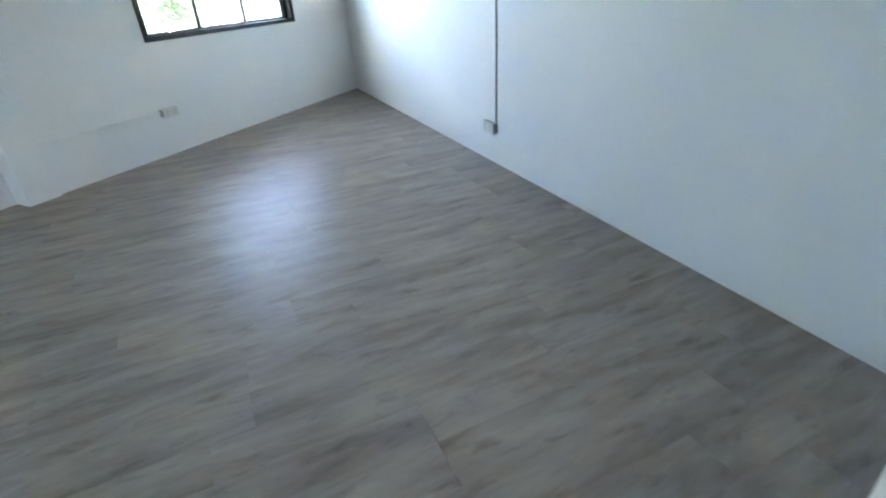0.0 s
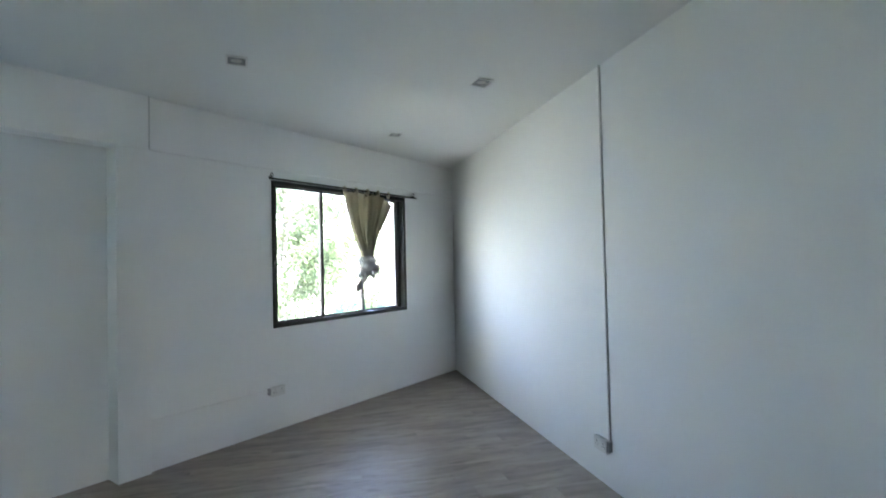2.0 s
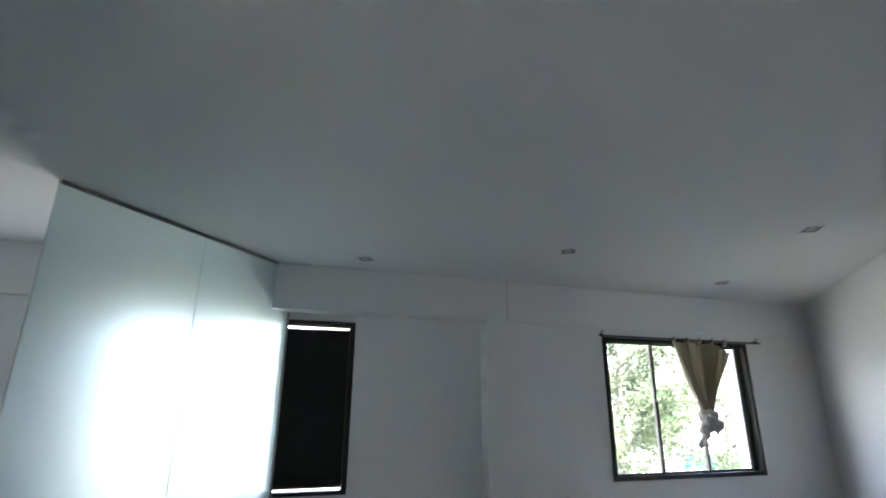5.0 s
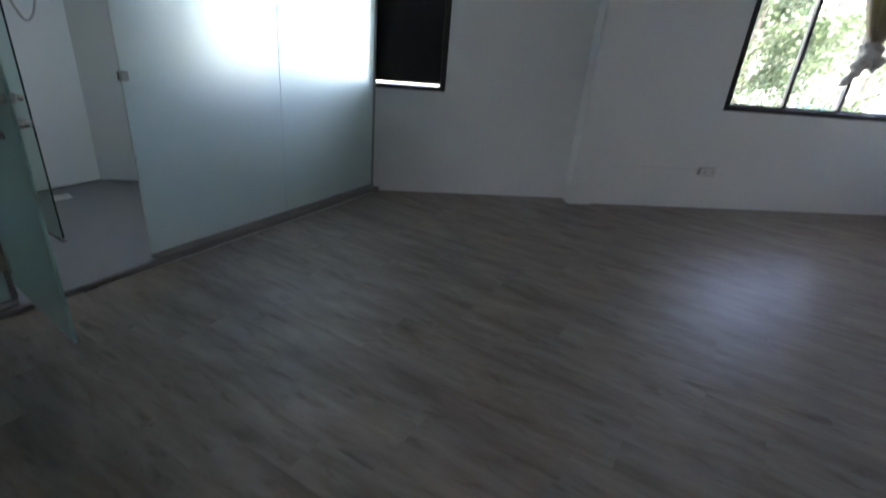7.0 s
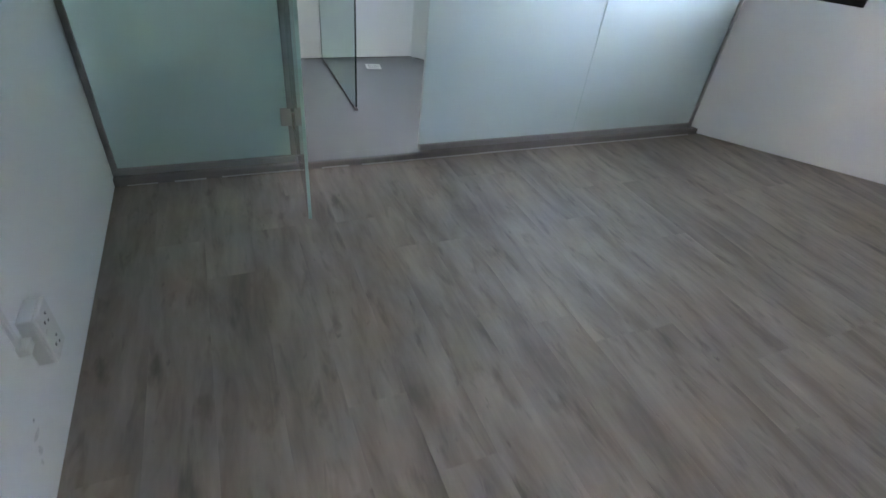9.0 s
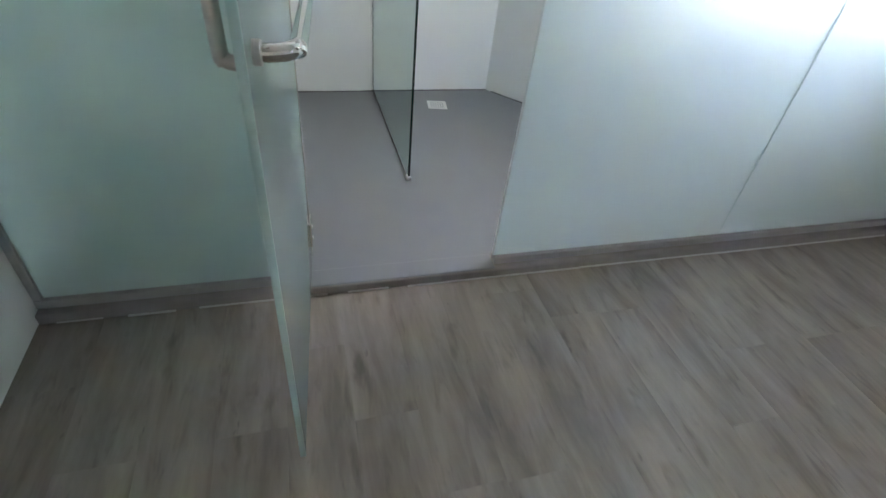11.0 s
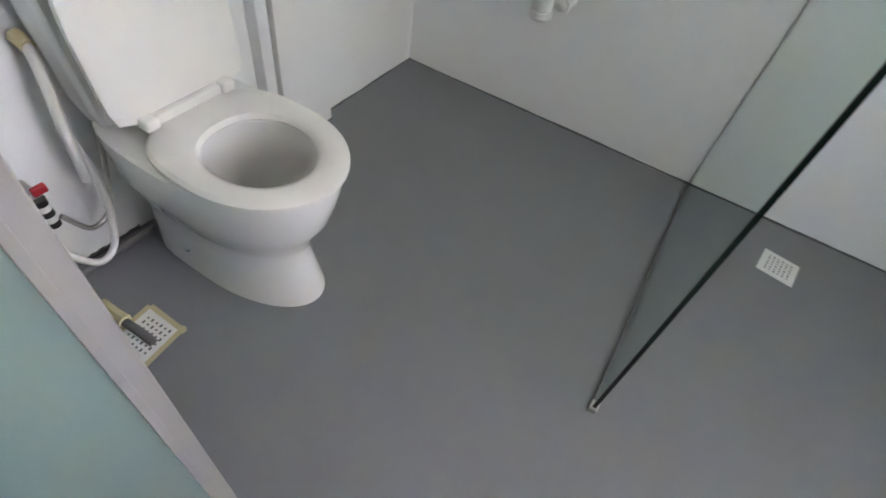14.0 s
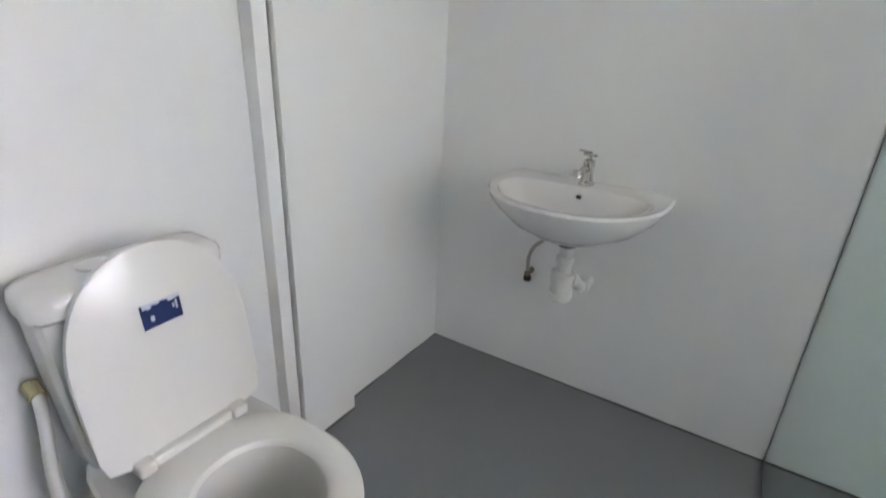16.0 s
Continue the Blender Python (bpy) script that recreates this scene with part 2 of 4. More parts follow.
def wbox(u0, u1, o0, o1, z0, z1, bevel=0.0, bm=None):
    """A box along the skewed window wall."""
    b = box(u0, u1, o0, o1, z0, z1, bevel)
    for v in b.verts:
        v.co = wp(*v.co)
    return b if bm is None else merge(bm, b)


def prism(poly, z0, z1):
    b = bmesh.new()
    lo = [b.verts.new((x, y, z0)) for x, y in poly]
    hi = [b.verts.new((x, y, z1)) for x, y in poly]
    b.faces.new(lo[::-1])
    b.faces.new(hi)
    n = len(poly)
    for i in range(n):
        b.faces.new((lo[i], lo[(i + 1) % n], hi[(i + 1) % n], hi[i]))
    return b


def spline(pts, n=8):
    """A smooth line through the points."""
    P = [Vector(p) for p in pts]
    P = [P[0] * 2 - P[1]] + P + [P[-1] * 2 - P[-2]]
    out = []
    for i in range(1, len(P) - 2):
        for k in range(n):
            t = k / n
            a, b, c, d = P[i - 1:i + 3]
            out.append(0.5 * ((2 * b) + (c - a) * t + (2 * a - 5 * b + 4 * c - d) * t * t + (3 * b - a - 3 * c + d) * t ** 3))
    out.append(P[-2])
    return out


def tube(pts, r, sides=12, bm=None):
    """A round tube along the points; r is one radius, or one for each point."""
    b = bm or bmesh.new()
    pts = [Vector(p) for p in pts]
    rad = r if isinstance(r, (list, tuple)) else [r] * len(pts)
    rings, ref = [], None
    for i, p in enumerate(pts):
        d = (pts[min(i + 1, len(pts) - 1)] - pts[max(i - 1, 0)]).normalized()
        if ref is None:
            ref = d.orthogonal().normalized()
        ref = (ref - d * ref.dot(d)).normalized()
        side = d.cross(ref)
        rings.append([b.verts.new(p + (ref * math.cos(a) + side * math.sin(a)) * rad[i]) for a in [2 * math.pi * k / sides for k in range(sides)]])
    for A, B in zip(rings, rings[1:]):
        for k in range(sides):
            b.faces.new((A[k], A[(k + 1) % sides], B[(k + 1) % sides], B[k]))
    b.faces.new(rings[0][::-1])
    b.faces.new(rings[-1])
    return b


def lathe(profile, centre=(0, 0, 0), axis="z", sides=24):
    """Turns (radius, height) pairs round an axis."""
    b = bmesh.new()
    rings = []
    for r, h in profile:
        ring = []
        for k in range(sides):
            a = 2 * math.pi * k / sides
            x, y = max(r, 0.0004) * math.cos(a), max(r, 0.0004) * math.sin(a)
            v = {"z": (x, y, h), "x": (h, x, y), "y": (x, h, y)}[axis]
            ring.append(b.verts.new(Vector(v) + Vector(centre)))
        rings.append(ring)
    for A, B in zip(rings, rings[1:]):
        for k in range(sides):
            b.faces.new((A[k], A[(k + 1) % sides], B[(k + 1) % sides], B[k]))
    b.faces.new(rings[0][::-1])
    b.faces.new(rings[-1])
    return b


def loft(rings, cap0=True, cap1=True):
    b = bmesh.new()
    R = [[b.verts.new(p) for p in ring] for ring in rings]
    n = len(R[0])
    for A, B in zip(R, R[1:]):
        for k in range(n):
            b.faces.new((A[k], A[(k + 1) % n], B[(k + 1) % n], B[k]))
    if cap0:
        b.faces.new(R[0][::-1])
    if cap1:
        b.faces.new(R[-1])
    return b


def structure(name, bm, material, label, category):
    return tagged(part(name, bm, material), label, category, kind="structure")


# daylight entering through the bathroom part of the window
sk = new("bath_window_daylight", bpy.data.lights.new("bath_window_daylight", "AREA"))
sk.data.shape, sk.data.size, sk.data.size_y = "RECTANGLE", 1.28, 1.36
sk.data.energy, sk.data.color = 0.24, (0.96, 0.98, 1.0)
sk.matrix_basis = look(wp(6.82, REC - 0.02, 1.64), wp(6.82, 1.0, 1.64))


# ---- walls, floors, ceiling ----
b = wbox(-0.35, 4.04, 0.0, -0.22, -0.15, 0.942)
wbox(-0.35, 4.04, 0.0, -0.22, 2.327, CEIL, bm=b)
wbox(2.958, 4.04, 0.0, -0.22, 0.942, 2.327, bm=b)
wbox(-0.35, 1.05, 0.0, -0.22, 0.942, 2.327, bm=b)
structure("wall_window", b, WALL, "white painted wall with a wide sliding window", "wall")
b = wbox(4.04, 4.265, 0.035, -0.24, -0.15, 2.426, 0.004)
structure("pilaster", b, WALL, "shallow white painted pilaster beside the window", "pilaster")
structure("bulkhead_1", wbox(4.04, 8.62, 0.035, -0.24, 2.426, CEIL, 0.003), WALL, "white painted beam over the recessed window", "beam")
structure("bulkhead_2", wbox(-0.12, 4.04, 0.018, -0.05, 2.426, CEIL - 0.002, 0.003), WALL, "shallow white painted beam above the window", "beam")
W2A, W2B, W2Z0, W2Z1 = 5.50, 7.52, 0.915, 2.36
b = wbox(4.265, 8.65, REC, -0.34, -0.15, W2Z0)
wbox(4.265, 8.65, REC, -0.34, W2Z1, 2.426, bm=b)
wbox(4.265, W2A, REC, -0.34, W2Z0, W2Z1, bm=b)
wbox(W2B, 8.65, REC, -0.34, W2Z0, W2Z1, bm=b)
structure("wall_recess", b, WALL, "white painted recessed wall with a dark window", "wall")
LINE = 0.078                             # plaster on the bathroom side of the recessed wall
b = wbox(6.34, 8.65, REC - 0.002, REC + LINE, BATH - 0.03, W2Z0)
wbox(6.34, 8.65, REC - 0.002, REC + LINE, W2Z1, 2.4255, bm=b)
wbox(W2B, 8.65, REC - 0.002, REC + LINE, W2Z0, W2Z1, bm=b)
structure("wall_bath_window", b, BWALL, "white plastered bathroom wall under the window", "wall")
structure("wall_side", prism([(sx(0.2), 0.2), (XR + 0.2, 0.2), (XR + 0.2, 7.65), (XR, 7.3)], -0.15, CEIL), WALL, "long bare white painted side wall", "wall")
structure("wall_back", box(-1.95, 1.9, -0.2, 0.0, -0.15, CEIL), WALL, "bare white painted wall with a surface socket", "wall")
structure("wall_bath_end", prism([(XB - 0.25, 0.0), (xb(0), 0.0), (xb(2.45), 2.45), (XB - 0.25, 2.45)], -0.15, CEIL), BWALL, "white painted bathroom wall behind the basin", "wall")
structure("wall_bath_side", box(XB, -1.135, 0.0, 0.02, BATH - 0.02, CEIL - 0.001), BWALL, "white painted bathroom wall in the basin corner", "wall")
structure("wall_entry_1", box(1.7, 1.9, -2.4, -0.2, -0.15, CEIL), WALL, "plain white entry passage wall", "wall")
structure("wall_entry_2", prism([(3.66, 0.02), (XR + 0.2, 0.02), (XR + 0.2, 0.635), (3.66, 0.405)], -0.15, CEIL), WALL, "short white wall beside the entry", "wall")
structure("wall_entry_3", box(3.66, 3.86, -2.4, 0.02, -0.15, CEIL), WALL, "plain white entry passage wall", "wall")
# unseen end wall; its gap is added to send fill daylight into the room
b = box(1.7, 2.72, -2.6, -2.4, -0.15, CEIL)
box(2.88, 3.86, -2.6, -2.4, -0.15, CEIL, bm=b)
box(2.72, 2.88, -2.6, -2.4, 2.05, CEIL, bm=b)
box(2.72, 2.88, -2.6, -2.4, -0.15, -0.006, bm=b)
structure("wall_entry_4", b, WALL, "unseen plain white wall with a gap added to let daylight in", "wall")
structure("ceiling", box(-2.1, 5.3, -2.8, 7.9, CEIL, CEIL + 0.25), CEILM, "flat white painted ceiling", "ceiling")
structure("floor", box(0.0, XR + 0.1, -2.5, 7.7, -0.15, -0.006), SCREED, "floor under the grey planks", "floor")
structure("bathroom_floor", box(XB - 0.05, -0.028, -0.02, 3.65, -0.15, BATH), EPOXY, "smooth grey painted bathroom floor", "floor")
kerb = structure("kerb", box(-0.03, 0.055, 0.0, 3.545, -0.02, KZ, 0.007, seg=3), KERB, "low dark grey painted kerb under the glass partition", "kerb")
sill = structure("threshold", box(-0.034, 0.050, 0.808, 1.476, BATH - 0.01, KZ + 0.003, 0.004), EPOXY, "grey painted top of the kerb in the doorway", "threshold")
rnd = random.Random(31)
b = bmesh.new()
y = 0.05
while y < 3.44:
    ln = rnd.uniform(0.12, 0.5)
    box(0.052, 0.056 + rnd.uniform(0.0015, 0.005), y, min(y + ln, 3.46), -0.001, rnd.uniform(0.003, 0.006), bm=b)
    y += ln + rnd.choice((0.0, 0.02, 0.07))
caulk = structure("caulk_line", b, CAULK, "thin broken pale sealant line along the kerb", "trim")
for ob in (kerb, sill, caulk):
    ob.matrix_basis = SKEW


# ---- glass partition ----
def partition():
    t = thing("glass_partition", "frosted green-tinted glass partition in grey aluminium channels", "partition", at=SKEW @ pose(XP, 0, 0))
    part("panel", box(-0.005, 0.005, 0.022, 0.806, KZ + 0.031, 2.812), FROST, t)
    part("panel", box(-0.005, 0.005, 1.478, 2.498, KZ + 0.031, 2.812), FROST_LIT, t)
    end_lo, end_hi = 3.488, 3.285
    b = bmesh.new()
    prof = [(2.502, KZ + 0.031), (end_lo, KZ + 0.031), (end_lo, 2.418), (end_hi, 2.418), (end_hi, 2.812), (2.502, 2.812)]
    f0 = [b.verts.new((-0.005, y, z)) for y, z in prof]
    f1 = [b.verts.new((0.005, y, z)) for y, z in prof]
    b.faces.new(f0)
    b.faces.new(f1[::-1])
    for i in range(6):
        b.faces.new((f0[i], f0[(i + 1) % 6], f1[(i + 1) % 6], f1[i]))
    part("panel", b, FROST_LIT, t)
    for y0, y1 in ((0.0, 0.806), (1.478, 3.5)):
        part("bottom_channel", box(-0.018, 0.022, y0, y1, KZ, KZ + 0.031, 0.003), ALU, t, "grey aluminium bottom channel")
    for y0, y1 in ((0.0, 0.806), (1.478, 3.29)):
        part("top_channel", box(-0.016, 0.016, y0, y1, 2.808, CEIL, 0.002), ALU, t, "grey aluminium top channel")
    part("wall_channel", box(-0.016, 0.018, 0.0, 0.024, KZ + 0.031, 2.81, 0.002), ALU, t)
    part("wall_channel", box(-0.014, 0.014, end_lo - 0.006, end_lo + 0.016, KZ + 0.031, 2.42, 0.002), ALU, t)
    part("glass_edge", box(-0.0052, 0.0052, 1.474, 1.478, KZ + 0.031, 2.812), EDGEL, t, "polished glass edge, coloured pale for the light it catches")
    part("edge_profile", box(-0.020, 0.013, 0.786, 0.813, KZ + 0.031, 2.812, 0.002), PROFILE, t, "grey edge profile")
    part("joint", box(-0.0052, 0.0052, 2.4988, 2.5012, KZ + 0.031, 2.812), FROST, t)
    s = part("lock_strike", box(-0.02, 0.02, 1.468, 1.508, 1.052, 1.100, 0.004), STEEL, t, "brushed steel lock strike clamp")
    part("latch_slot", box(-0.004, 0.004, 1.4655, 1.468, 1.058, 1.093), DKPLAST, s)
    return t


partition()


def door():
    """The frosted door, standing open into the room at about a right angle."""
    t = thing("glass_door", "frosted glass door standing open into the room", "door", at=pose(XP - 0.005, 0.815, 0, 0, 0, -4.7))
    L, z0, z1 = 0.708, 0.142, 1.995
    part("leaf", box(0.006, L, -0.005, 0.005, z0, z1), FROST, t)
    part("leaf_edge", box(L, L + 0.003, -0.006, 0.006, z0, z1), EDGET, t, "teal polished glass edge")
    part("leaf_edge", box(-0.002, 0.007, -0.007, 0.007, z0, z1, 0.001), PROFILE, t, "grey hinge-side edge profile")
    for z in (0.268, 1.78):
        h = part("hinge", box(0.006, 0.062, -0.014, 0.014, z - 0.045, z + 0.045, 0.003), CHROME, t, "chrome glass hinge")
        part("hinge_plate", box(-0.014, 0.014, -0.062, -0.006, z - 0.045, z + 0.045, 0.003), STEEL, h)
        for dz in (-0.022, 0.022):
            part("screw", lathe([(0.006, 0.0), (0.006, 0.002), (0.004, 0.003)], (0.04, 0.014, z + dz), "y", 10), STEEL, h)
    # vertical pull on the room side
    x, y = 0.548, -0.055
    pts = [(x, -0.005, 0.965)] + spline([(x, -0.03, 0.965), (x, y + 0.006, 0.971), (x, y, 0.995), (x, y, 1.220), (x, y + 0.006, 1.241), (x, -0.03, 1.247)], 6) + [(x, -0.005, 1.247)]
    p = part("pull_handle", tube(pts, 0.0115, 14), STEEL, t, "curved steel pull handle", True)
    for z in (0.965, 1.247):
        part("rosette", lathe([(0.0165, 0.0), (0.0165, 0.006), (0.013, 0.008)], (x, -0.013, z), "y", 18), STEEL, p, "", True)
    # towel rail on the other face
    za, zb, y = 1.014, 0.994, 0.058
    pts = [(0.642, 0.005, za)] + spline([(0.642, 0.022, za), (0.634, 0.046, za), (0.612, y, za - 0.001), (0.590, y + 0.001, za - 0.003), (0.247, y + 0.001, zb + 0.002), (0.225, y, zb), (0.203, 0.046, zb), (0.195, 0.022, zb)], 7) + [(0.195, 0.005, zb)]
    p = part("towel_rail", tube(pts, 0.0125, 18), CHROME, t, "bent chrome towel rail", True)
    for x, z in ((0.195, zb), (0.642, za)):
        part("rosette", lathe([(0.0165, 0.0), (0.0165, 0.010), (0.013, 0.012)], (x, 0.005, z), "y", 18), STEEL, p, "", True)
    k = part("lock", lathe([(0.015, -0.024), (0.017, -0.021), (0.017, 0.019), (0.015, 0.022)], (0.686, 0, 1.114), "y", 22), STEEL, t, "round steel thumb lock", True)
    part("knob", lathe([(0.007, 0.024), (0.007, 0.028), (0.012, 0.030), (0.012, 0.040), (0.009, 0.043)], (0.686, 0, 1.114), "y", 18), CHROME, k, "", True)
    part("bolt", box(0.698, 0.742, -0.006, 0.006, 1.105, 1.123, 0.002), STEEL, k)
    return t


door()


def screen():
    """The clear screen between toilet and shower."""
    t = thing("shower_screen", "clear glass shower screen with a dark edge", "shower screen", at=pose(0, 1.29, BATH, 0.5, 0, 0))
    pane = part("pane", box(XB + 0.004, -0.645, -0.004, 0.004, 0.012, 1.765), CLEAR, t)
    pane.visible_shadow = False
    part("front_edge", box(-0.645, -0.640, -0.0045, 0.0045, 0.012, 1.765), EDGE, t, "dark green glass edge")
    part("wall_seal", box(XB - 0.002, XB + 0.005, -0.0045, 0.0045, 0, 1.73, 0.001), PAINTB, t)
    part("seal_bead", box(XB - 0.002, XB + 0.003, 0.0045, 0.014, 0, 1.73, 0.001), TRUNK, t, "pale grey sealant bead")
    part("bottom_seal", box(XB, -0.648, -0.006, 0.006, 0, 0.013, 0.001), PIPEG, t)
    part("foot_clip", box(-0.662, -0.634, -0.011, 0.011, 0, 0.02, 0.003), STEEL, t)
    return t


screen()


# ---- windows ----
def frame_member(name, t, u0, u1, z0, z1, o0, o1, m=None, label=""):
    return part(name, wbox(u0, u1, o0, o1, z0, z1, 0.003), m or BLACK, t, label)


def window_main():
    t = tagged(new("window_1"), "black-framed three-pane sliding window, daylight outside", "window", kind="structure")
    u0, u1, z0, z1 = 1.05, 2.958, 0.942, 2.327
    w = 0.042
    frame_member("window_frame", t, u0, u1, z1 - w, z1, 0.012, -0.09)
    frame_member("window_frame", t, u0, u1, z0, z0 + w, 0.012, -0.09)
    frame_member("window_frame", t, u1 - 0.03, u1, z0 + w, z1 - w, 0.012, -0.09)
    frame_member("window_frame", t, u0, u0 + 0.05, z0 + w, z1 - w, 0.012, -0.09)
    frame_member("window_track", t, u0 + 0.05, u0 + 0.085, z0 + w, z1 - w, -0.04, -0.09)
    for n, (a, c, o) in enumerate(((1.135, 1.765, -0.070), (1.735, 2.365, -0.045), (2.335, 2.928, -0.022))):
        s = new("sash")
        s.parent = t
        for x0, x1 in ((a, a + 0.032), (c - 0.032, c)):
            part("stile", wbox(x0, x1, o + 0.011, o - 0.011, z0 + w, z1 - w, 0.002), SASH if n < 2 else BLACK, s)
        for y0, y1 in ((z0 + w, z0 + w + 0.02), (z1 - w - 0.02, z1 - w)):
            part("rail", wbox(a + 0.032, c - 0.032, o + 0.010, o - 0.010, y0, y1, 0.002), BLACK, s)
        p = part("pane", wbox(a + 0.03, c - 0.03, o + 0.0025, o - 0.0025, z0 + w + 0.018, z1 - w - 0.018), PANE, s)
        p.visible_shadow = False
    part("latch", wbox(2.338, 2.352, 0.004, -0.012, 1.42, 1.50, 0.003), DKPLAST, t)
    return t


window_main()


def window_dark():
    t = tagged(new("window_2"), "black-framed window reaching behind the glass partition", "window", kind="structure")
    w = 0.035
    o0, o1 = REC + 0.012, REC - 0.08
    frame_member("window_frame", t, W2A, W2B, W2Z1 - w, W2Z1, o0, o1)
    frame_member("window_frame", t, W2A, W2B, W2Z0, W2Z0 + w, o0, o1)
    frame_member("window_frame", t, W2A, W2A + 0.045, W2Z0 + w, W2Z1 - w, o0, o1)
    frame_member("window_frame", t, W2B - 0.045, W2B, W2Z0 + w, W2Z1 - w, o0, o1)
    frame_member("mullion", t, 6.10, 6.16, W2Z0 + w, W2Z1 - w, o0 - 0.004, o1)
    frame_member("mullion", t, 6.80, 6.84, W2Z0 + w, W2Z1 - w, o0 - 0.03, o1)
    for a, c in ((5.545, 6.10), (6.16, 6.80), (6.84, 7.475)):
        p = part("pane", wbox(a, c, REC - 0.05, REC - 0.055, W2Z0 + w, W2Z1 - w), PANE, t)
        p.visible_shadow = False
    return t


window_dark()


def roller_blind():
    t = thing("roller_blind", "black blackout blind pulled down over the window", "blind")
    part("fabric", wbox(5.530, 6.11, REC - 0.012, REC - 0.015, 0.985, 2.285), BLIND, t)
    part("hem_bar", wbox(5.548, 6.098, REC - 0.006, REC - 0.020, 0.968, 0.986, 0.003), BLACK, t)
    part("cassette", wbox(5.546, 6.099, REC - 0.012, REC - 0.046, 2.308, 2.324, 0.003), BLACK, t)
    part("pull_cord", wbox(5.553, 5.556, REC - 0.010, REC - 0.013, 1.15, 2.308), DKPLAST, t)
    return t


roller_blind()


# ---- curtain ----
def curtain():
    t = thing("curtain", "beige cotton curtain tied in a knot over the window", "curtain")
    o_rod = 0.045
    nx, nz = 140, 46
    b = bmesh.new()
    grid = []
    for j in range(nz + 1):
        s = j / nz
        z = 2.31 - s * 0.74
        k = s ** 1.55
        left = 2.10 + (1.80 - 2.10) * k
        right = 1.345 + (1.705 - 1.345) * (s ** 0.8) - 0.05 * math.sin(math.pi * min(1, s * 1.5)) * (1 - s)
        row = []
        for i in range(nx + 1):
            f = i / nx
            u = left + (right - left) * f
            phase = f * 2 * math.pi * 8 + 1.3 * math.sin(f * 7) + 0.5 * math.sin(s * 4)
            u -= 0.024 * (1 - 0.55 * s) * math.cos(phase) * min(1, 6 * f, 6 * (1 - f))
            amp = (0.034 + 0.014 * math.sin(f * 11 + 1)) * (1 - 0.35 * s)
            o = o_rod + amp * math.sin(phase) + 0.008 * math.sin(f * 97) + 0.010 * math.sin(f * 23 + s * 3) + 0.025 * s * math.sin(math.pi * f)
            sag = 0.028 * math.sin(f * 9 * math.pi + 0.4) ** 2 * (1 - s) ** 6 + (0.10 * max(0, f - 0.72) / 0.28 * (1 - s) ** 3)
            row.append(b.verts.new(wp(u, o, z - sag)))
        grid.append(row)
    for j in range(nz):
        for i in range(nx):
            b.faces.new((grid[j][i], grid[j][i + 1], grid[j + 1][i + 1], grid[j + 1][i]))
    ob = part("drape", b, CLOTH, t, "pleated beige cotton hanging", True)
    so = ob.modifiers.new("cloth", "SOLIDIFY")
    so.thickness = 0.003
    for i in range(5):
        u = 2.08 - i * 0.172
        pts = [wp(u, o_rod + 0.017 * math.cos(a), 2.345 + 0.035 * math.sin(a) - 0.024) for a in [k * 2 * math.pi / 12 for k in range(13)]]
        part("tab", tube(pts, 0.010, 6), CLOTH, t, "", True)
    # the knot: two crossing wraps, and the loose tail
    cx, cz = 1.755, 1.53
    wrap = [wp(cx + 0.075 * math.cos(a), o_rod + 0.045 * math.sin(a), cz + 0.028 * math.sin(a * 1.0 + 0.5) + 0.015) for a in [k * 2 * math.pi / 24 for k in range(25)]]
    part("knot_wrap", tube(wrap, [0.037 + 0.007 * math.sin(k * 1.7) for k in range(25)], 10), CLOTHG, t, "twisted knot of greyish cloth", True)
    wrap = spline([wp(cx + 0.07, o_rod + 0.02, cz + 0.02), wp(cx + 0.03, o_rod + 0.075, cz - 0.03), wp(cx - 0.05, o_rod + 0.07, cz - 0.06), wp(cx - 0.09, o_rod + 0.02, cz - 0.09), wp(cx - 0.06, o_rod - 0.01, cz - 0.15)], 6)
    part("knot_wrap", tube(wrap, [0.042 + 0.008 * math.sin(k * 1.1) for k in range(len(wrap))], 10), CLOTHG, t, "", True)
    tail = spline([wp(cx - 0.02, o_rod + 0.05, cz - 0.02), wp(cx + 0.05, o_rod + 0.05, cz - 0.10), wp(cx + 0.12, o_rod + 0.035, cz - 0.19), wp(cx + 0.19, o_rod + 0.02, cz - 0.30)], 6)
    part("tail", tube(tail, [0.050 + 0.010 * math.sin(k * 1.3) - 0.0012 * k for k in range(len(tail))], 9), CLOTHG, t, "loose end of the knotted curtain", True)
    tail = spline([wp(cx, o_rod + 0.04, cz - 0.02), wp(cx + 0.09, o_rod + 0.06, cz - 0.07), wp(cx + 0.16, o_rod + 0.05, cz - 0.15)], 6)
    part("tail", tube(tail, [0.044 + 0.008 * math.sin(k * 1.9) for k in range(len(tail))], 9), CLOTHG, t, "", True)
    return t


curtain()
t = thing("curtain_rod", "thin black curtain rod with hooked ends", "curtain rod")
part("rod", tube([wp(3.0, 0.034, 2.336), wp(0.86, 0.034, 2.336)], 0.009, 10), BLACK, t)
for u in (2.98, 0.93):
    br = part("bracket", tube([wp(u, -0.002, 2.352), wp(u, 0.05, 2.352)], 0.007, 8), BLACK, t)
    ring = [wp(u, 0.045 + 0.018 * math.cos(a), 2.368 + 0.018 * math.sin(a)) for a in [k * 2 * math.pi / 14 for k in range(15)]]
    part("hook", tube(ring, 0.004, 6), BLACK, br)


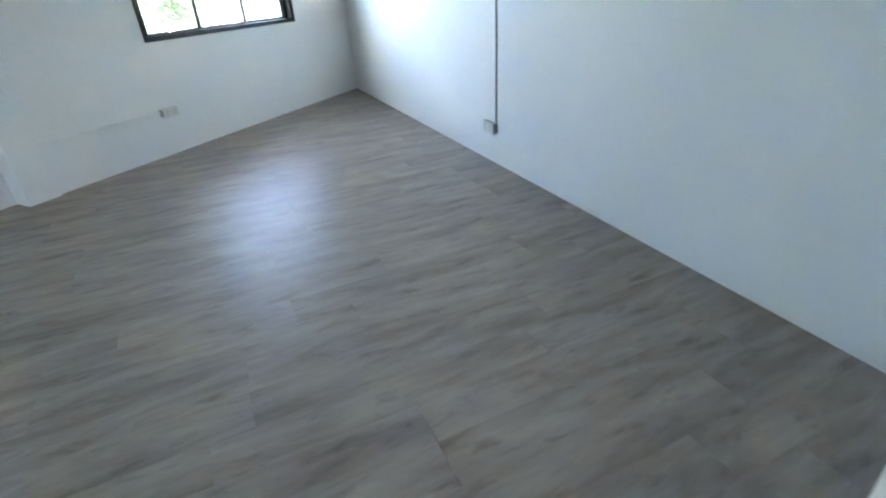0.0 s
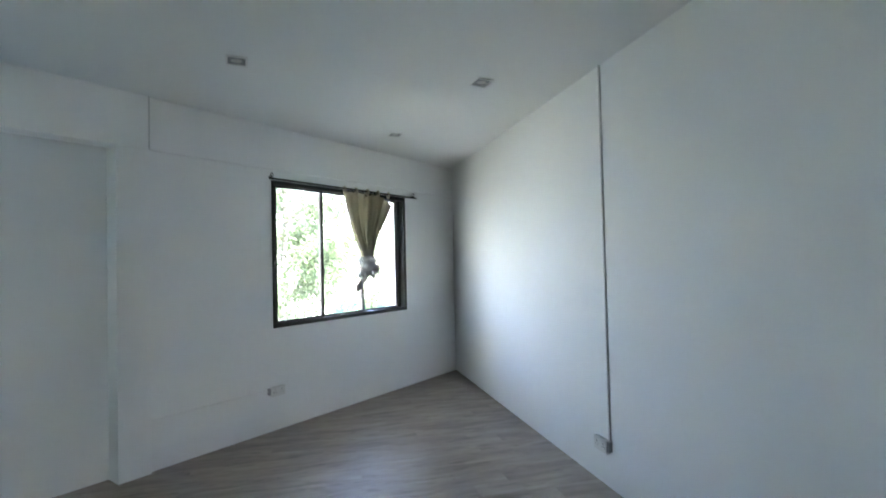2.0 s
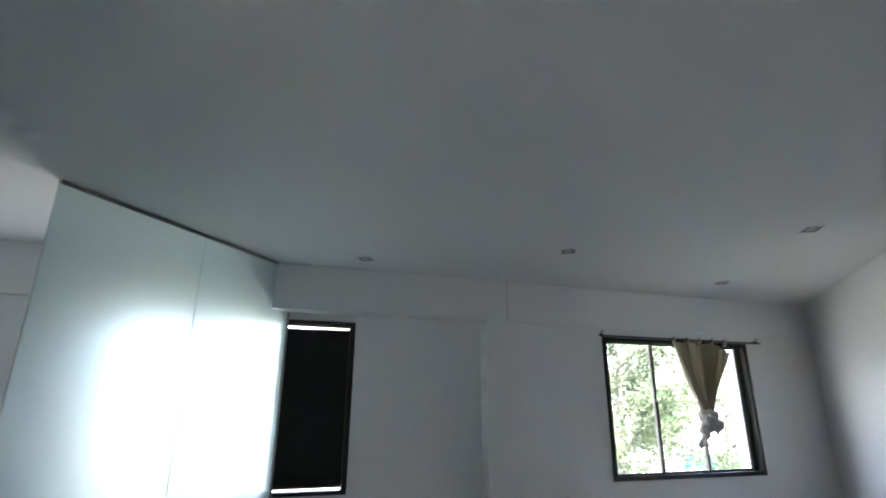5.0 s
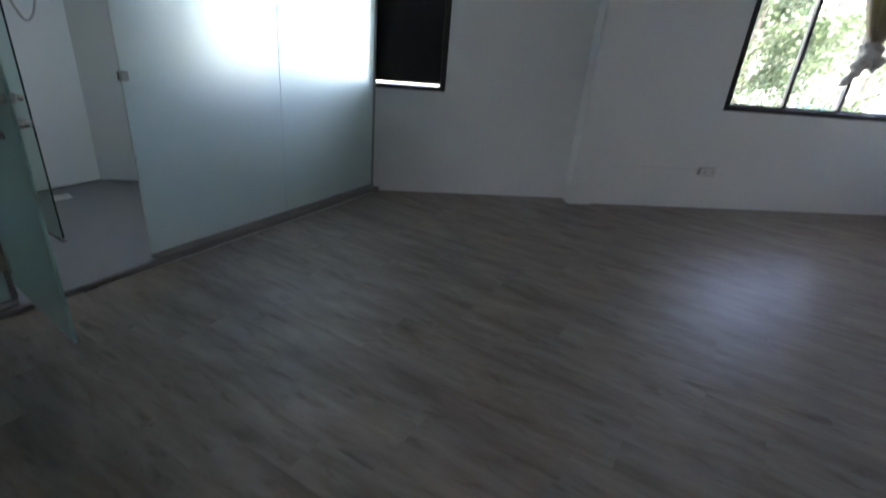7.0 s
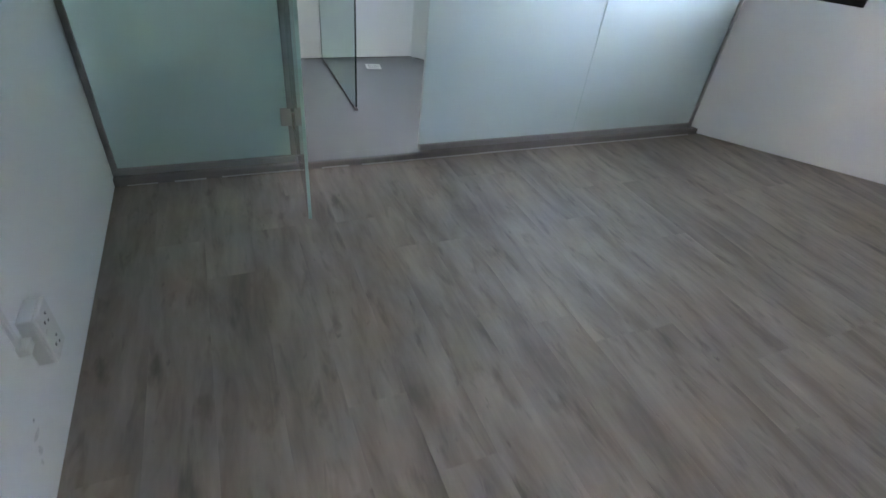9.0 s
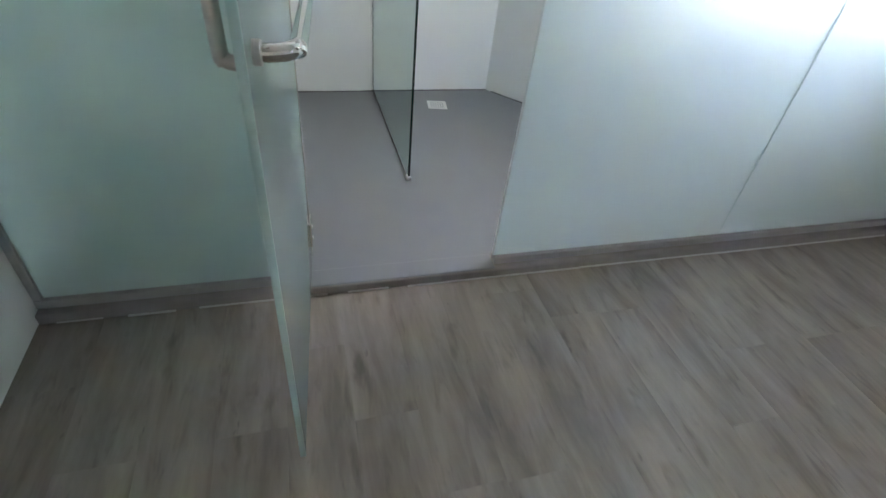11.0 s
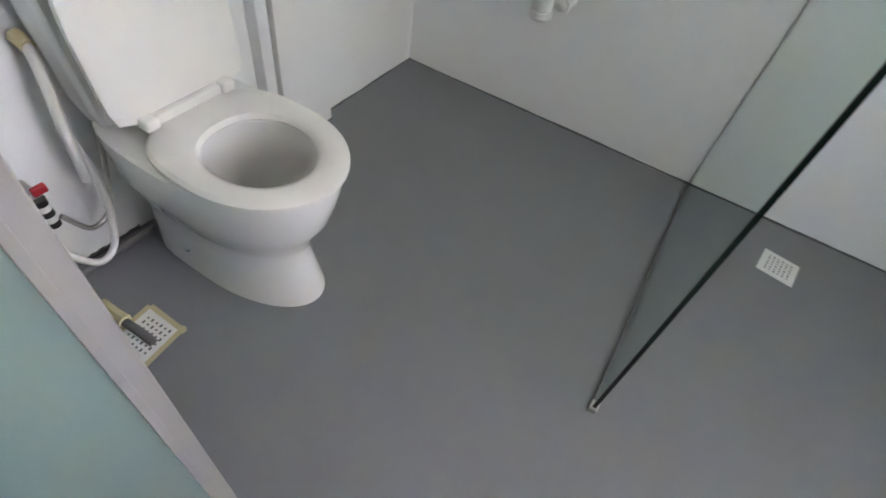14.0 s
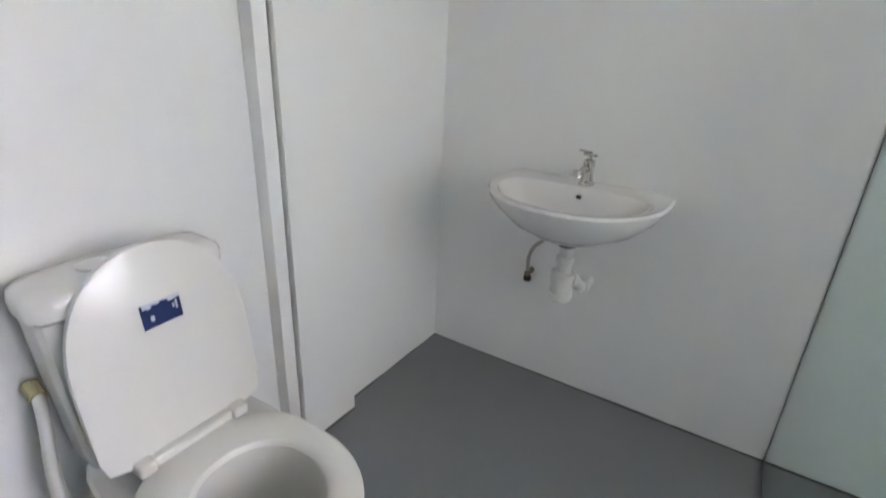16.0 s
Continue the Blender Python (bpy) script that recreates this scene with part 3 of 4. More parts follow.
# ---- sockets and cables ----
def socket(name, m, label, w=0.147, h=0.086, d=0.036):
    """Surface socket box in the plane y = 0, facing +y."""
    t = thing(name, label, "socket", "surface sockets", m)
    part("back_box", box(-w / 2, w / 2, 0, d - 0.009, -h / 2, h / 2, 0.004), PVC, t)
    f = part("face_plate", box(-w / 2 - 0.001, w / 2 + 0.001, d - 0.008, d, -h / 2 - 0.001, h / 2 + 0.001, 0.003), PVC, t)
    n = 2 if w > 0.1 else 1
    for i in range(n):
        cx = 0 if n == 1 else (-w / 4, w / 4)[i]
        for dx, dz, a in ((0, 0.014, 0.004), (-0.011, -0.008, 0.003), (0.011, -0.008, 0.003)):
            part("pin_hole", box(cx + dx - a, cx + dx + a, d, d + 0.0008, dz - 0.003, dz + 0.003), DKPLAST, f)
        part("switch", box(cx - 0.008 + 0.022, cx + 0.004 + 0.022, d, d + 0.003, 0.018, 0.034, 0.001), PVC, f)
    return t


socket("wall_socket", pose(sx(3.47), 3.475, 0.272, 0, 0, 90), "white double surface socket low on the side wall")
socket("wall_socket", Matrix.Translation(wp(2.935, 0.0, 0.365)) @ pose(0, 0, 0, 0, 0, 180 + 38.5), "white double surface socket under the window")
socket("wall_socket", pose(1.266, 0.0, 0.298, 0, 90, 0), "white double surface socket on the back wall", 0.147, 0.086, 0.042)
t = thing("cable_conduit", "grey vertical cable conduit up the side wall", "conduit")
part("trunking", box(sx(3.44) - 0.014, sx(3.44) + 0.002, 3.393, 3.407, 0.30, CEIL, 0.002), TRUNK, t)
part("coupling", box(sx(3.44) - 0.030, sx(3.44) + 0.002, 3.384, 3.416, 0.245, 0.31, 0.004), COUP, t)
t = thing("cable_trunking", "thin white cable trunking along the wall", "conduit")
part("trunking", wbox(3.01, 4.03, 0.010, 0.0, 0.372, 0.386, 0.002), WALL, t)
part("coupling", wbox(3.006, 3.03, 0.024, 0.0, 0.34, 0.40, 0.003), COUP, t)
t = thing("cable_trunking", "thin white cable trunking above the back socket", "conduit")
part("trunking", box(1.340, 1.355, 0.0, 0.010, 0.325, 1.25, 0.002), PVC, t)
part("coupling", box(1.322, 1.360, 0.0, 0.024, 0.312, 0.338, 0.003), PVC, t)
# grey strip drawn for the slight shadow on the beam's stepped edge; no pipe there
t = thing("beam_conduit", "thin grey strip drawn as the slight shadow on the beam edge", "conduit")
part("pipe", wbox(4.037, 4.045, 0.042, 0.035, 2.43, CEIL, 0.001), TRUNK, t)


# ---- downlights ----
def downlight(m):
    t = thing("downlight", "unlit square recessed ceiling downlight with grey inside", "downlight", "ceiling downlights", m)
    fr = box(-0.065, 0.065, -0.075, -0.060, -0.007, 0, 0.002)
    box(-0.065, 0.065, 0.060, 0.075, -0.007, 0, 0.002, fr)
    box(-0.065, -0.052, -0.060, 0.060, -0.007, 0, 0.002, fr)
    box(0.052, 0.065, -0.060, 0.060, -0.007, 0, 0.002, fr)
    part("frame", fr, PVC, t)
    part("reflector", box(-0.052, 0.052, -0.060, 0.060, -0.003, 0), LAMPG, t)
    part("lamp", lathe([(0.030, -0.0045), (0.034, -0.004), (0.034, -0.003)], (0, 0, 0), "z", 18), STEEL, t)
    return t


d0 = downlight(pose(3.757, 5.449, CEIL, 0, 0, 8))
for x, y in ((4.115, 3.86), (2.462, 3.82), (0.812, 3.455), (2.455, 0.875)):
    copy_thing(d0, pose(x, y, CEIL, 0, 0, 8))


# ---- toilet ----
def egg(hw, back, front, z, n=48, sq=2.0, lean=0.0):
    """A toilet outline: round in front, squarer behind."""
    yc = back + (front - back) * 0.48
    out = []
    for k in range(n):
        a = 2 * math.pi * k / n
        c, s = math.cos(a), math.sin(a)
        e = 2.0 if s > 0 else sq
        q = (abs(c) ** e + abs(s) ** e) ** (-1 / e)
        out.append(Vector((hw * c * q, yc + (front - yc if s > 0 else yc - back) * s * q, z)))
    return out


def toilet():
    t = thing("toilet", "white close-coupled toilet, lid up, seat down, on grey floor", "toilet", at=pose(-0.501, 0.018, BATH) @ Matrix.Diagonal((1, 1, 1.03, 1)))
    rim = 0.405
    R = [egg(0.126, 0.03, 0.532, 0.0, sq=5), egg(0.124, 0.03, 0.530, 0.012, sq=5), egg(0.118, 0.03, 0.513, 0.06, sq=5), egg(0.114, 0.03, 0.501, 0.115, sq=5),
         egg(0.114, 0.03, 0.497, 0.155, sq=5), egg(0.127, 0.03, 0.510, 0.19, sq=5), egg(0.145, 0.03, 0.533, 0.235, sq=5), egg(0.160, 0.03, 0.564, 0.285, sq=4.5),
         egg(0.170, 0.03, 0.584, 0.345, sq=4), egg(0.174, 0.03, 0.592, 0.38, sq=4), egg(0.173, 0.03, 0.592, rim - 0.005, sq=4), egg(0.167, 0.035, 0.586, rim, sq=4),
         egg(0.128, 0.255, 0.550, rim, sq=2.3), egg(0.118, 0.268, 0.538, rim - 0.012, sq=2.2), egg(0.108, 0.275, 0.522, rim - 0.08, sq=2.2), egg(0.085, 0.28, 0.485, rim - 0.16, sq=2), egg(0.055, 0.285, 0.42, rim - 0.22, sq=2), egg(0.04, 0.29, 0.38, rim - 0.27, sq=2)]
    part("bowl", loft(R), CERAMIC, t, "", True)
    # cistern
    def rr(hw, y0, y1, z, e=7.0, n=40):
        out = []
        for k in range(n):
            a = 2 * math.pi * (k + 0.5) / n
            c, s = math.cos(a), math.sin(a)
            q = (abs(c) ** e + abs(s) ** e) ** (-1 / e)
            out.append(Vector((hw * c * q, (y0 + y1) / 2 + (y1 - y0) / 2 * s * q, z)))
        return out
    part("cistern", loft([rr(0.138, 0.02, 0.12, rim - 0.01), rr(0.147, 0.006, 0.116, rim + 0.03), rr(0.158, 0.0, 0.122, rim + 0.18), rr(0.164, 0.0, 0.126, rim + 0.315), rr(0.164, 0.0, 0.126, rim + 0.32)], True), CERAMIC, t, "", True)
    lid = part("cistern_lid", loft([rr(0.166, 0.0, 0.128, rim + 0.322, 5.0), rr(0.173, 0.0, 0.135, rim + 0.328, 5.0), rr(0.174, 0.0, 0.136, rim + 0.350, 5.0), rr(0.170, 0.002, 0.132, rim + 0.364, 5.0), rr(0.160, 0.008, 0.124, rim + 0.372, 5.0), rr(0.14, 0.02, 0.112, rim + 0.375, 5.0)]), CERAMIC, t, "", True)
    part("flush_button", lathe([(0.030, rim + 0.374), (0.030, rim + 0.379), (0.026, rim + 0.381)], (0.045, 0.062, 0), "z", 22), CHROME, lid, "oval chrome flush button", True)
    # seat ring
    z = rim + 0.004
    S = [egg(0.163, 0.205, 0.594, z, sq=3.2), egg(0.171, 0.20, 0.604, z + 0.006, sq=3.2), egg(0.171, 0.20, 0.604, z + 0.014, sq=3.2), egg(0.163, 0.208, 0.594, z + 0.021, sq=3.2),
         egg(0.130, 0.260, 0.556, z + 0.022, sq=2.4), egg(0.115, 0.284, 0.538, z + 0.015, sq=2.2), egg(0.109, 0.291, 0.531, z + 0.004, sq=2.2), egg(0.111, 0.289, 0.533, z, sq=2.2)]
    part("seat", loft(S + [S[0]], False, False), SEATP, t, "", True)
    # lid, tipped back against the cistern
    tip = pose(-0.006, 0.190, rim + 0.028, 0, 0, 0) @ pose(0, 0, 0, 97.5, 0, 0)
    def lo(hw, ln, off):
        out = []
        n = 48
        for k in range(n):
            a = 2 * math.pi * k / n
            c, s = math.cos(a), math.sin(a)
            e = 2.25 if s > 0 else 12.0
            q = (abs(c) ** e + abs(s) ** e) ** (-1 / e)
            yc = ln * 0.45
            out.append(tip @ Vector((hw * c * q, 0.006 + yc + (ln - yc if s > 0 else yc) * s * q, off)))
        return out
    L = part("lid", loft([lo(0.155, 0.378, -0.010), lo(0.165, 0.388, -0.006), lo(0.165, 0.388, 0.008), lo(0.159, 0.382, 0.013), lo(0.151, 0.373, 0.013), lo(0.149, 0.371, 0.010)]), SEATP, t, "raised white plastic lid", True)
    st = part("sticker", box(-0.038, 0.042, 0.0, 0.0012, 0, 0.045), BLUE, L, "torn blue sticker")
    st.matrix_basis = tip @ pose(-0.003, 0.246, -0.0105, -90, 3, 0)
    for x0, x1, z0, z1 in ((0.020, 0.027, 0.012, 0.022), (-0.026, -0.022, 0.018, 0.034), (-0.020, -0.016, 0.022, 0.030)):
        part("print", box(x0, x1, 0.0013, 0.0018, z0, z1), PALE, st)
    b = bmesh.new()
    rnd = random.Random(12)
    for k in range(9):
        x = -0.034 + 0.008 * k
        box(x, x + 0.008, 0.0013, 0.0018, 0.045 - rnd.uniform(0.002, 0.011), 0.046, bm=b)
    part("torn_strip", b, PALE, st, "pale torn paper edge")
    h = part("hinge_bar", box(-0.082, 0.082, 0.184, 0.214, rim + 0.022, rim + 0.044, 0.005, seg=3), SEATP, t, "", True)
    part("bar_seam", box(-0.074, 0.074, 0.197, 0.1985, rim + 0.0435, rim + 0.0446), COUP, h)
    for x in (-0.098, 0.098):
        part("hinge_cap", box(x - 0.017, x + 0.017, 0.178, 0.224, rim + 0.022, rim + 0.048, 0.007, seg=3), SEATP, h, "", True)
    for x in (0.1085, -0.1085):
        part("floor_bolt", lathe([(0.008, 0.0), (0.008, 0.006), (0.005, 0.010)] if x > 0 else [(0.008, 0.0), (0.008, -0.006), (0.005, -0.010)], (x * 1.035, 0.20, 0.065), "x", 12), CHROME, t)
    return t


toilet()


# ---- basin ----
def basin():
    t = thing("wash_basin", "white wall-hung ceramic basin, chrome tap, no pedestal", "basin", at=pose(xb(0.597), 0.597, 0.012, 0, 0, -90))
    # local x runs along the wall, y away from it
    def d(hw, y0, y1, z, n=56, sq=9):
        out = []
        yc = y0 + (y1 - y0) * 0.30
        for k in range(n):
            a = 2 * math.pi * (k + 0.5) / n
            c, s = math.cos(a), math.sin(a)
            e = 2.15 if s > 0 else sq
            q = (abs(c) ** e + abs(s) ** e) ** (-1 / e)
            out.append(Vector((hw * c * q, yc + (y1 - yc if s > 0 else yc - y0) * s * q, z)))
        return out
    zr = 0.803
    R = [d(0.075, 0.02, 0.20, zr - 0.150, sq=4), d(0.13, 0.01, 0.27, zr - 0.138, sq=4), d(0.20, 0.0, 0.34, zr - 0.098, sq=5), d(0.245, 0.0, 0.385, zr - 0.052), d(0.264, 0.0, 0.405, zr - 0.022), d(0.268, 0.0, 0.41, zr - 0.008),
         d(0.262, 0.004, 0.404, zr), d(0.228, 0.095, 0.372, zr - 0.004, sq=3), d(0.215, 0.108, 0.358, zr - 0.022, sq=3), d(0.185, 0.125, 0.33, zr - 0.065, sq=2.6), d(0.12, 0.15, 0.28, zr - 0.105, sq=2.2), d(0.03, 0.19, 0.24, zr - 0.112, sq=2)]
    b = part("bowl", loft(R), CERAMIC, t, "", True)
    part("overflow", lathe([(0.012, 0.0), (0.012, 0.004), (0.008, 0.005)], (0, 0.108, zr - 0.032), "y", 16), CHROME, b)
    part("overflow_hole", lathe([(0.008, 0.0), (0.008, 0.0015)], (0, 0.1125, zr - 0.032), "y", 14), DKPLAST, b)
    part("drain_ring", lathe([(0.030, zr - 0.112), (0.030, zr - 0.108), (0.022, zr - 0.109)], (0, 0.215, 0), "z", 20), CHROME, b)
    # tap
    tp = part("tap", lathe([(0.026, zr - 0.002), (0.026, zr + 0.006), (0.019, zr + 0.012), (0.016, zr + 0.05), (0.018, zr + 0.058), (0.018, zr + 0.075), (0.010, zr + 0.08)], (0.0, 0.055, 0), "z", 20), CHROME, t, "chrome basin tap", True)
    part("spout", tube(spline([(0, 0.06, zr + 0.045), (0, 0.10, zr + 0.058), (0, 0.135, zr + 0.050), (0, 0.145, zr + 0.035)], 5), 0.009, 12), CHROME, tp, "", True)
    part("lever", tube([(0, 0.055, zr + 0.078), (0, 0.048, zr + 0.098), (0.03, 0.075, zr + 0.106)], 0.005, 10), CHROME, tp, "", True)
    part("cross_handle", tube([(-0.022, 0.055, zr + 0.092), (0.022, 0.055, zr + 0.092)], 0.005, 10), CHROME, tp, "", True)
    part("side_spigot", tube([(0.012, 0.055, zr + 0.03), (0.045, 0.06, zr + 0.032)], 0.008, 10), CHROME, tp, "", True)
    # bottle trap
    tr = part("bottle_trap", lathe([(0.020, 0.428), (0.030, 0.432), (0.035, 0.440), (0.036, 0.515), (0.030, 0.530), (0.023, 0.536), (0.021, 0.60), (0.023, 0.64), (0.040, 0.655), (0.040, 0.664)], (0.0, 0.155, 0), "z", 22), PVC, t, "white plastic bottle trap", True)
    part("trap_outlet", tube(spline([(-0.02, 0.14, 0.505), (-0.036, 0.130, 0.500), (-0.046, 0.110, 0.478), (-0.048, 0.085, 0.462), (-0.048, 0.05, 0.458), (-0.048, 0.0, 0.458)], 5), 0.017, 14), PVC, tr, "", True)
    part("outlet_nut", tube([(-0.026, 0.138, 0.504), (-0.038, 0.130, 0.498)], 0.024, 12), PVC, tr, "", True)
    part("wall_nut", tube([(-0.048, 0.098, 0.468), (-0.048, 0.070, 0.460)], 0.024, 12), PVC, tr, "", True)
    part("collar", lathe([(0.027, 0.622), (0.030, 0.625), (0.030, 0.638), (0.027, 0.641)], (0.0, 0.155, 0), "z", 20), PIPEG, tr, "grey locking ring", True)
    for z in (0.450, 0.522, 0.578):
        w = 0.039 if z < 0.53 else 0.028
        part("nut", lathe([(w - 0.003, z - 0.011), (w, z - 0.008), (w, z + 0.008), (w - 0.003, z + 0.011)], (0.0, 0.155, 0), "z", 16), PVC, tr, "", True)
    v = part("angle_valve", tube([(0.165, 0.0, 0.435), (0.165, 0.045, 0.435)], 0.011, 12), BRASS, t, "dull brass angle valve", True)
    part("valve_knob", tube([(0.165, 0.035, 0.422), (0.165, 0.035, 0.405)], 0.014, 12), DKPLAST, v, "", True)
    part("supply_hose", tube(spline([(0.165, 0.038, 0.44), (0.165, 0.045, 0.50), (0.14, 0.07, 0.555), (0.10, 0.085, 0.60), (0.07, 0.09, 0.66)], 6), 0.007, 10), STEEL, t, "braided supply hose", True)
    return t


basin()


# ---- pipework beside the toilet ----
t = thing("pipe_boxing", "white boxed riser pipe on the bathroom wall", "pipe boxing")
part("riser", box(-0.912, -0.872, 0.0, 0.045, BATH, CEIL, 0.002), BWALL, t)
part("panel", box(-1.135, -0.918, 0.0, 0.060, BATH, CEIL, 0.002), BWALL, t)
t = thing("bidet_hose", "white hose looped from a wall valve beside the toilet", "hose", at=pose(-0.018, 0.012, 0.025))
part("stub_pipe", tube(spline([(-0.315, 0.0, 0.565), (-0.312, 0.035, 0.555), (-0.303, 0.055, 0.50), (-0.292, 0.06, 0.42), (-0.287, 0.06, 0.33), (-0.284, 0.058, 0.265)], 6), 0.011, 12), PVC, t, "", True)
part("tape_wrap", tube([(-0.315, -0.002, 0.568), (-0.313, 0.034, 0.560)], [0.016, 0.014], 8), TAPE, t, "yellow tape wrapped pipe end")
part("loop", tube(spline([(-0.178, 0.0, 0.355), (-0.162, 0.045, 0.335), (-0.152, 0.075, 0.235), (-0.162, 0.095, 0.145), (-0.205, 0.11, 0.085), (-0.255, 0.10, 0.10), (-0.292, 0.075, 0.185), (-0.302, 0.055, 0.275), (-0.300, 0.04, 0.36), (-0.305, 0.03, 0.42)], 8), 0.0085, 12), PVC, t, "", True)
part("grey_hose", tube(spline([(-0.20, 0.06, 0.215), (-0.24, 0.07, 0.15), (-0.30, 0.06, 0.17), (-0.34, 0.045, 0.28), (-0.36, 0.04, 0.36)], 6), 0.006, 10), STEEL, t, "braided grey hose", True)
t = thing("stop_valve", "banded stop valve with a red lever on the wall", "valve", at=pose(-0.004, 0.008, 0.022))
part("body", tube([(-0.195, 0.0, 0.285), (-0.195, 0.058, 0.285)], 0.014, 14), STEEL, t, "", True)
for i, m in enumerate((DKPLAST, PVC, DKPLAST, PVC, DKPLAST)):
    part("band", lathe([(0.0155, 0.268 - i * 0.016), (0.0155, 0.283 - i * 0.016)], (-0.195, 0.06, 0), "z", 14), m, t)
part("lever", box(-0.222, -0.192, 0.055, 0.068, 0.292, 0.312, 0.003), RED, t, "red plastic lever")
t = thing("waste_pipe", "grey waste pipe taped into the floor drain", "pipe")
part("wall_run", tube([(-0.40, 0.045, BATH + 0.022), (-0.18, 0.045, BATH + 0.022), (-0.165, 0.06, BATH + 0.022), (-0.165, 0.23, BATH + 0.018), (-0.17, 0.30, BATH + 0.012), (-0.17, 0.335, BATH + 0.006)], 0.011, 12), PIPEG, t, "", True)
part("tape_wrap", tube([(-0.164, 0.165, BATH + 0.022), (-0.166, 0.20, BATH + 0.022), (-0.167, 0.245, BATH + 0.02)], [0.018, 0.015, 0.017], 9), TAPE, t, "yellow masking tape wrapping")


def floor_drain(m, taped):
    t = thing("floor_drain", "white perforated floor drain edged with masking tape" if taped else "white perforated square shower drain", "drain", "floor drains", m)
    h = 0.058
    part("grate", box(-h, h, -h, h, 0, 0.003, 0.001), PVC, t)
    holes = bmesh.new()
    for i in range(6):
        for j in range(6):
            x, y = (i - 2.5) * 0.014, (j - 2.5) * 0.014
            w = 0.0042 if (i + j) % 2 else 0.0026
            box(x - w, x + w, y - 0.0028, y + 0.0028, 0.003, 0.0034, bm=holes)
    part("perforation", holes, PIPEG, t)
    if taped:
        for a in range(4):
            s = part("tape_strip", box(-h - 0.003, h + 0.004, h - 0.007, h + 0.006, 0.0036, 0.0042), TAPE, t, "strip of masking tape")
            s.matrix_basis = pose(0, 0, 0.0003 * a, 0, 0, 90 * a + (3, -4, 2, -2)[a])
    return t


floor_drain(pose(-1.478, 1.643, BATH, 0, 0, -8), False)
floor_drain(pose(-0.175, 0.302, BATH, 0, 0, 3), True)


# ---- shower heater ----
def heater():
    t = thing("water_heater", "cream wall-mounted instant shower heater with hose", "water heater", at=pose(xb(1.888), 1.888, 0, 0, 0, -90))
    part("casing", box(-0.096, 0.096, 0, 0.078, 1.745, 1.99, 0.012, seg=3), CREAM, t, "", True)
    part("dial", lathe([(0.026, 0.075), (0.026, 0.088), (0.021, 0.092)], (-0.045, 0, 1.80), "y", 20), CREAM, t, "", True)
    part("indicator", box(-0.055, -0.047, 0.075, 0.077, 1.945, 1.953), DKPLAST, t)
    part("hose", tube(spline([(0.01, 0.04, 1.745), (0.015, 0.06, 1.60), (0.05, 0.09, 1.42), (0.10, 0.10, 1.27), (0.16, 0.10, 1.25), (0.22, 0.08, 1.42), (0.245, 0.06, 1.62), (0.235, 0.07, 1.77), (0.20, 0.08, 1.80)], 7), 0.008, 10), STEEL, t, "flexible steel shower hose", True)
    part("hand_shower", tube([(0.215, 0.085, 1.80), (0.15, 0.09, 1.81), (0.12, 0.09, 1.815)], [0.010, 0.013, 0.022], 12), DKPLAST, t, "black hand shower", True)
    part("holder", tube([(0.19, 0.0, 1.80), (0.19, 0.08, 1.80)], 0.012, 10), DKPLAST, t)
    v = part("stop_valve", tube([(-0.045, 0.0, 1.63), (-0.045, 0.045, 1.63)], 0.012, 10), STEEL, t)
    part("coil_hose", tube([( -0.075 + 0.032 * math.cos(a), 0.045, 1.60 + 0.032 * math.sin(a)) for a in [k * 2 * math.pi / 16 for k in range(17)]], 0.007, 8), DKPLAST, v, "", True)
    part("inlet_pipe", tube([(-0.04, 0.035, 1.745), (-0.042, 0.04, 1.66), (-0.04, 0.045, 1.56), (-0.035, 0.04, 1.48)], 0.010, 10), STEEL, v, "", True)
    part("power_cable", tube([(0.03, 0.006, 1.99), (0.03, 0.006, CEIL)], 0.006, 8), PVC, t)
    return t


heater()


# ---- marks of use ----
def scuffs(name, label, spots, wall, m):
    """Thin irregular grey marks on the wall y = 0; spots are x, z, width, height."""
    rnd = random.Random(21)
    t = thing(name, label, "scuff marks")
    for x, z, w, h in spots:
        b = bmesh.new()
        n = 11
        ring = []
        for k in range(n):
            a = 2 * math.pi * k / n
            r = rnd.uniform(0.45, 1.0)
            ring.append((x + w / 2 * r * math.cos(a), z + h / 2 * r * math.sin(a)))
        lo = [b.verts.new((px, wall, pz)) for px, pz in ring]
        hi = [b.verts.new((px, wall + 0.0006, pz)) for px, pz in ring]
        b.faces.new(hi)
        for k in range(n):
            b.faces.new((lo[k], lo[(k + 1) % n], hi[(k + 1) % n], hi[k]))
        part("mark", b, m, t)
    return t


scuffs("scuff_mark", "small dark scuffs low on the white wall", ((1.612, 0.036, 0.013, 0.032), (1.645, 0.014, 0.010, 0.012), (1.44, 0.187, 0.012, 0.010), (1.58, 0.075, 0.006, 0.010)), 0.0, SCUFF)
scuffs("scuff_mark", "faint grey rubbed patch on the white wall", ((1.462, 0.158, 0.055, 0.022), (1.478, 0.128, 0.030, 0.030), (1.497, 0.105, 0.018, 0.022)), 0.0, FAINT)


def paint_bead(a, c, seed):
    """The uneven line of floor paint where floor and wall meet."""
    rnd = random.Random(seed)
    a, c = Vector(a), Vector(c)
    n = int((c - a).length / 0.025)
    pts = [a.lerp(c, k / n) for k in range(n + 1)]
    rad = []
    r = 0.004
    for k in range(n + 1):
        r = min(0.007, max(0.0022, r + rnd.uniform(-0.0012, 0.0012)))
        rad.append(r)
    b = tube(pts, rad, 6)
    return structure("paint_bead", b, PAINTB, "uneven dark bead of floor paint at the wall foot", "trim")


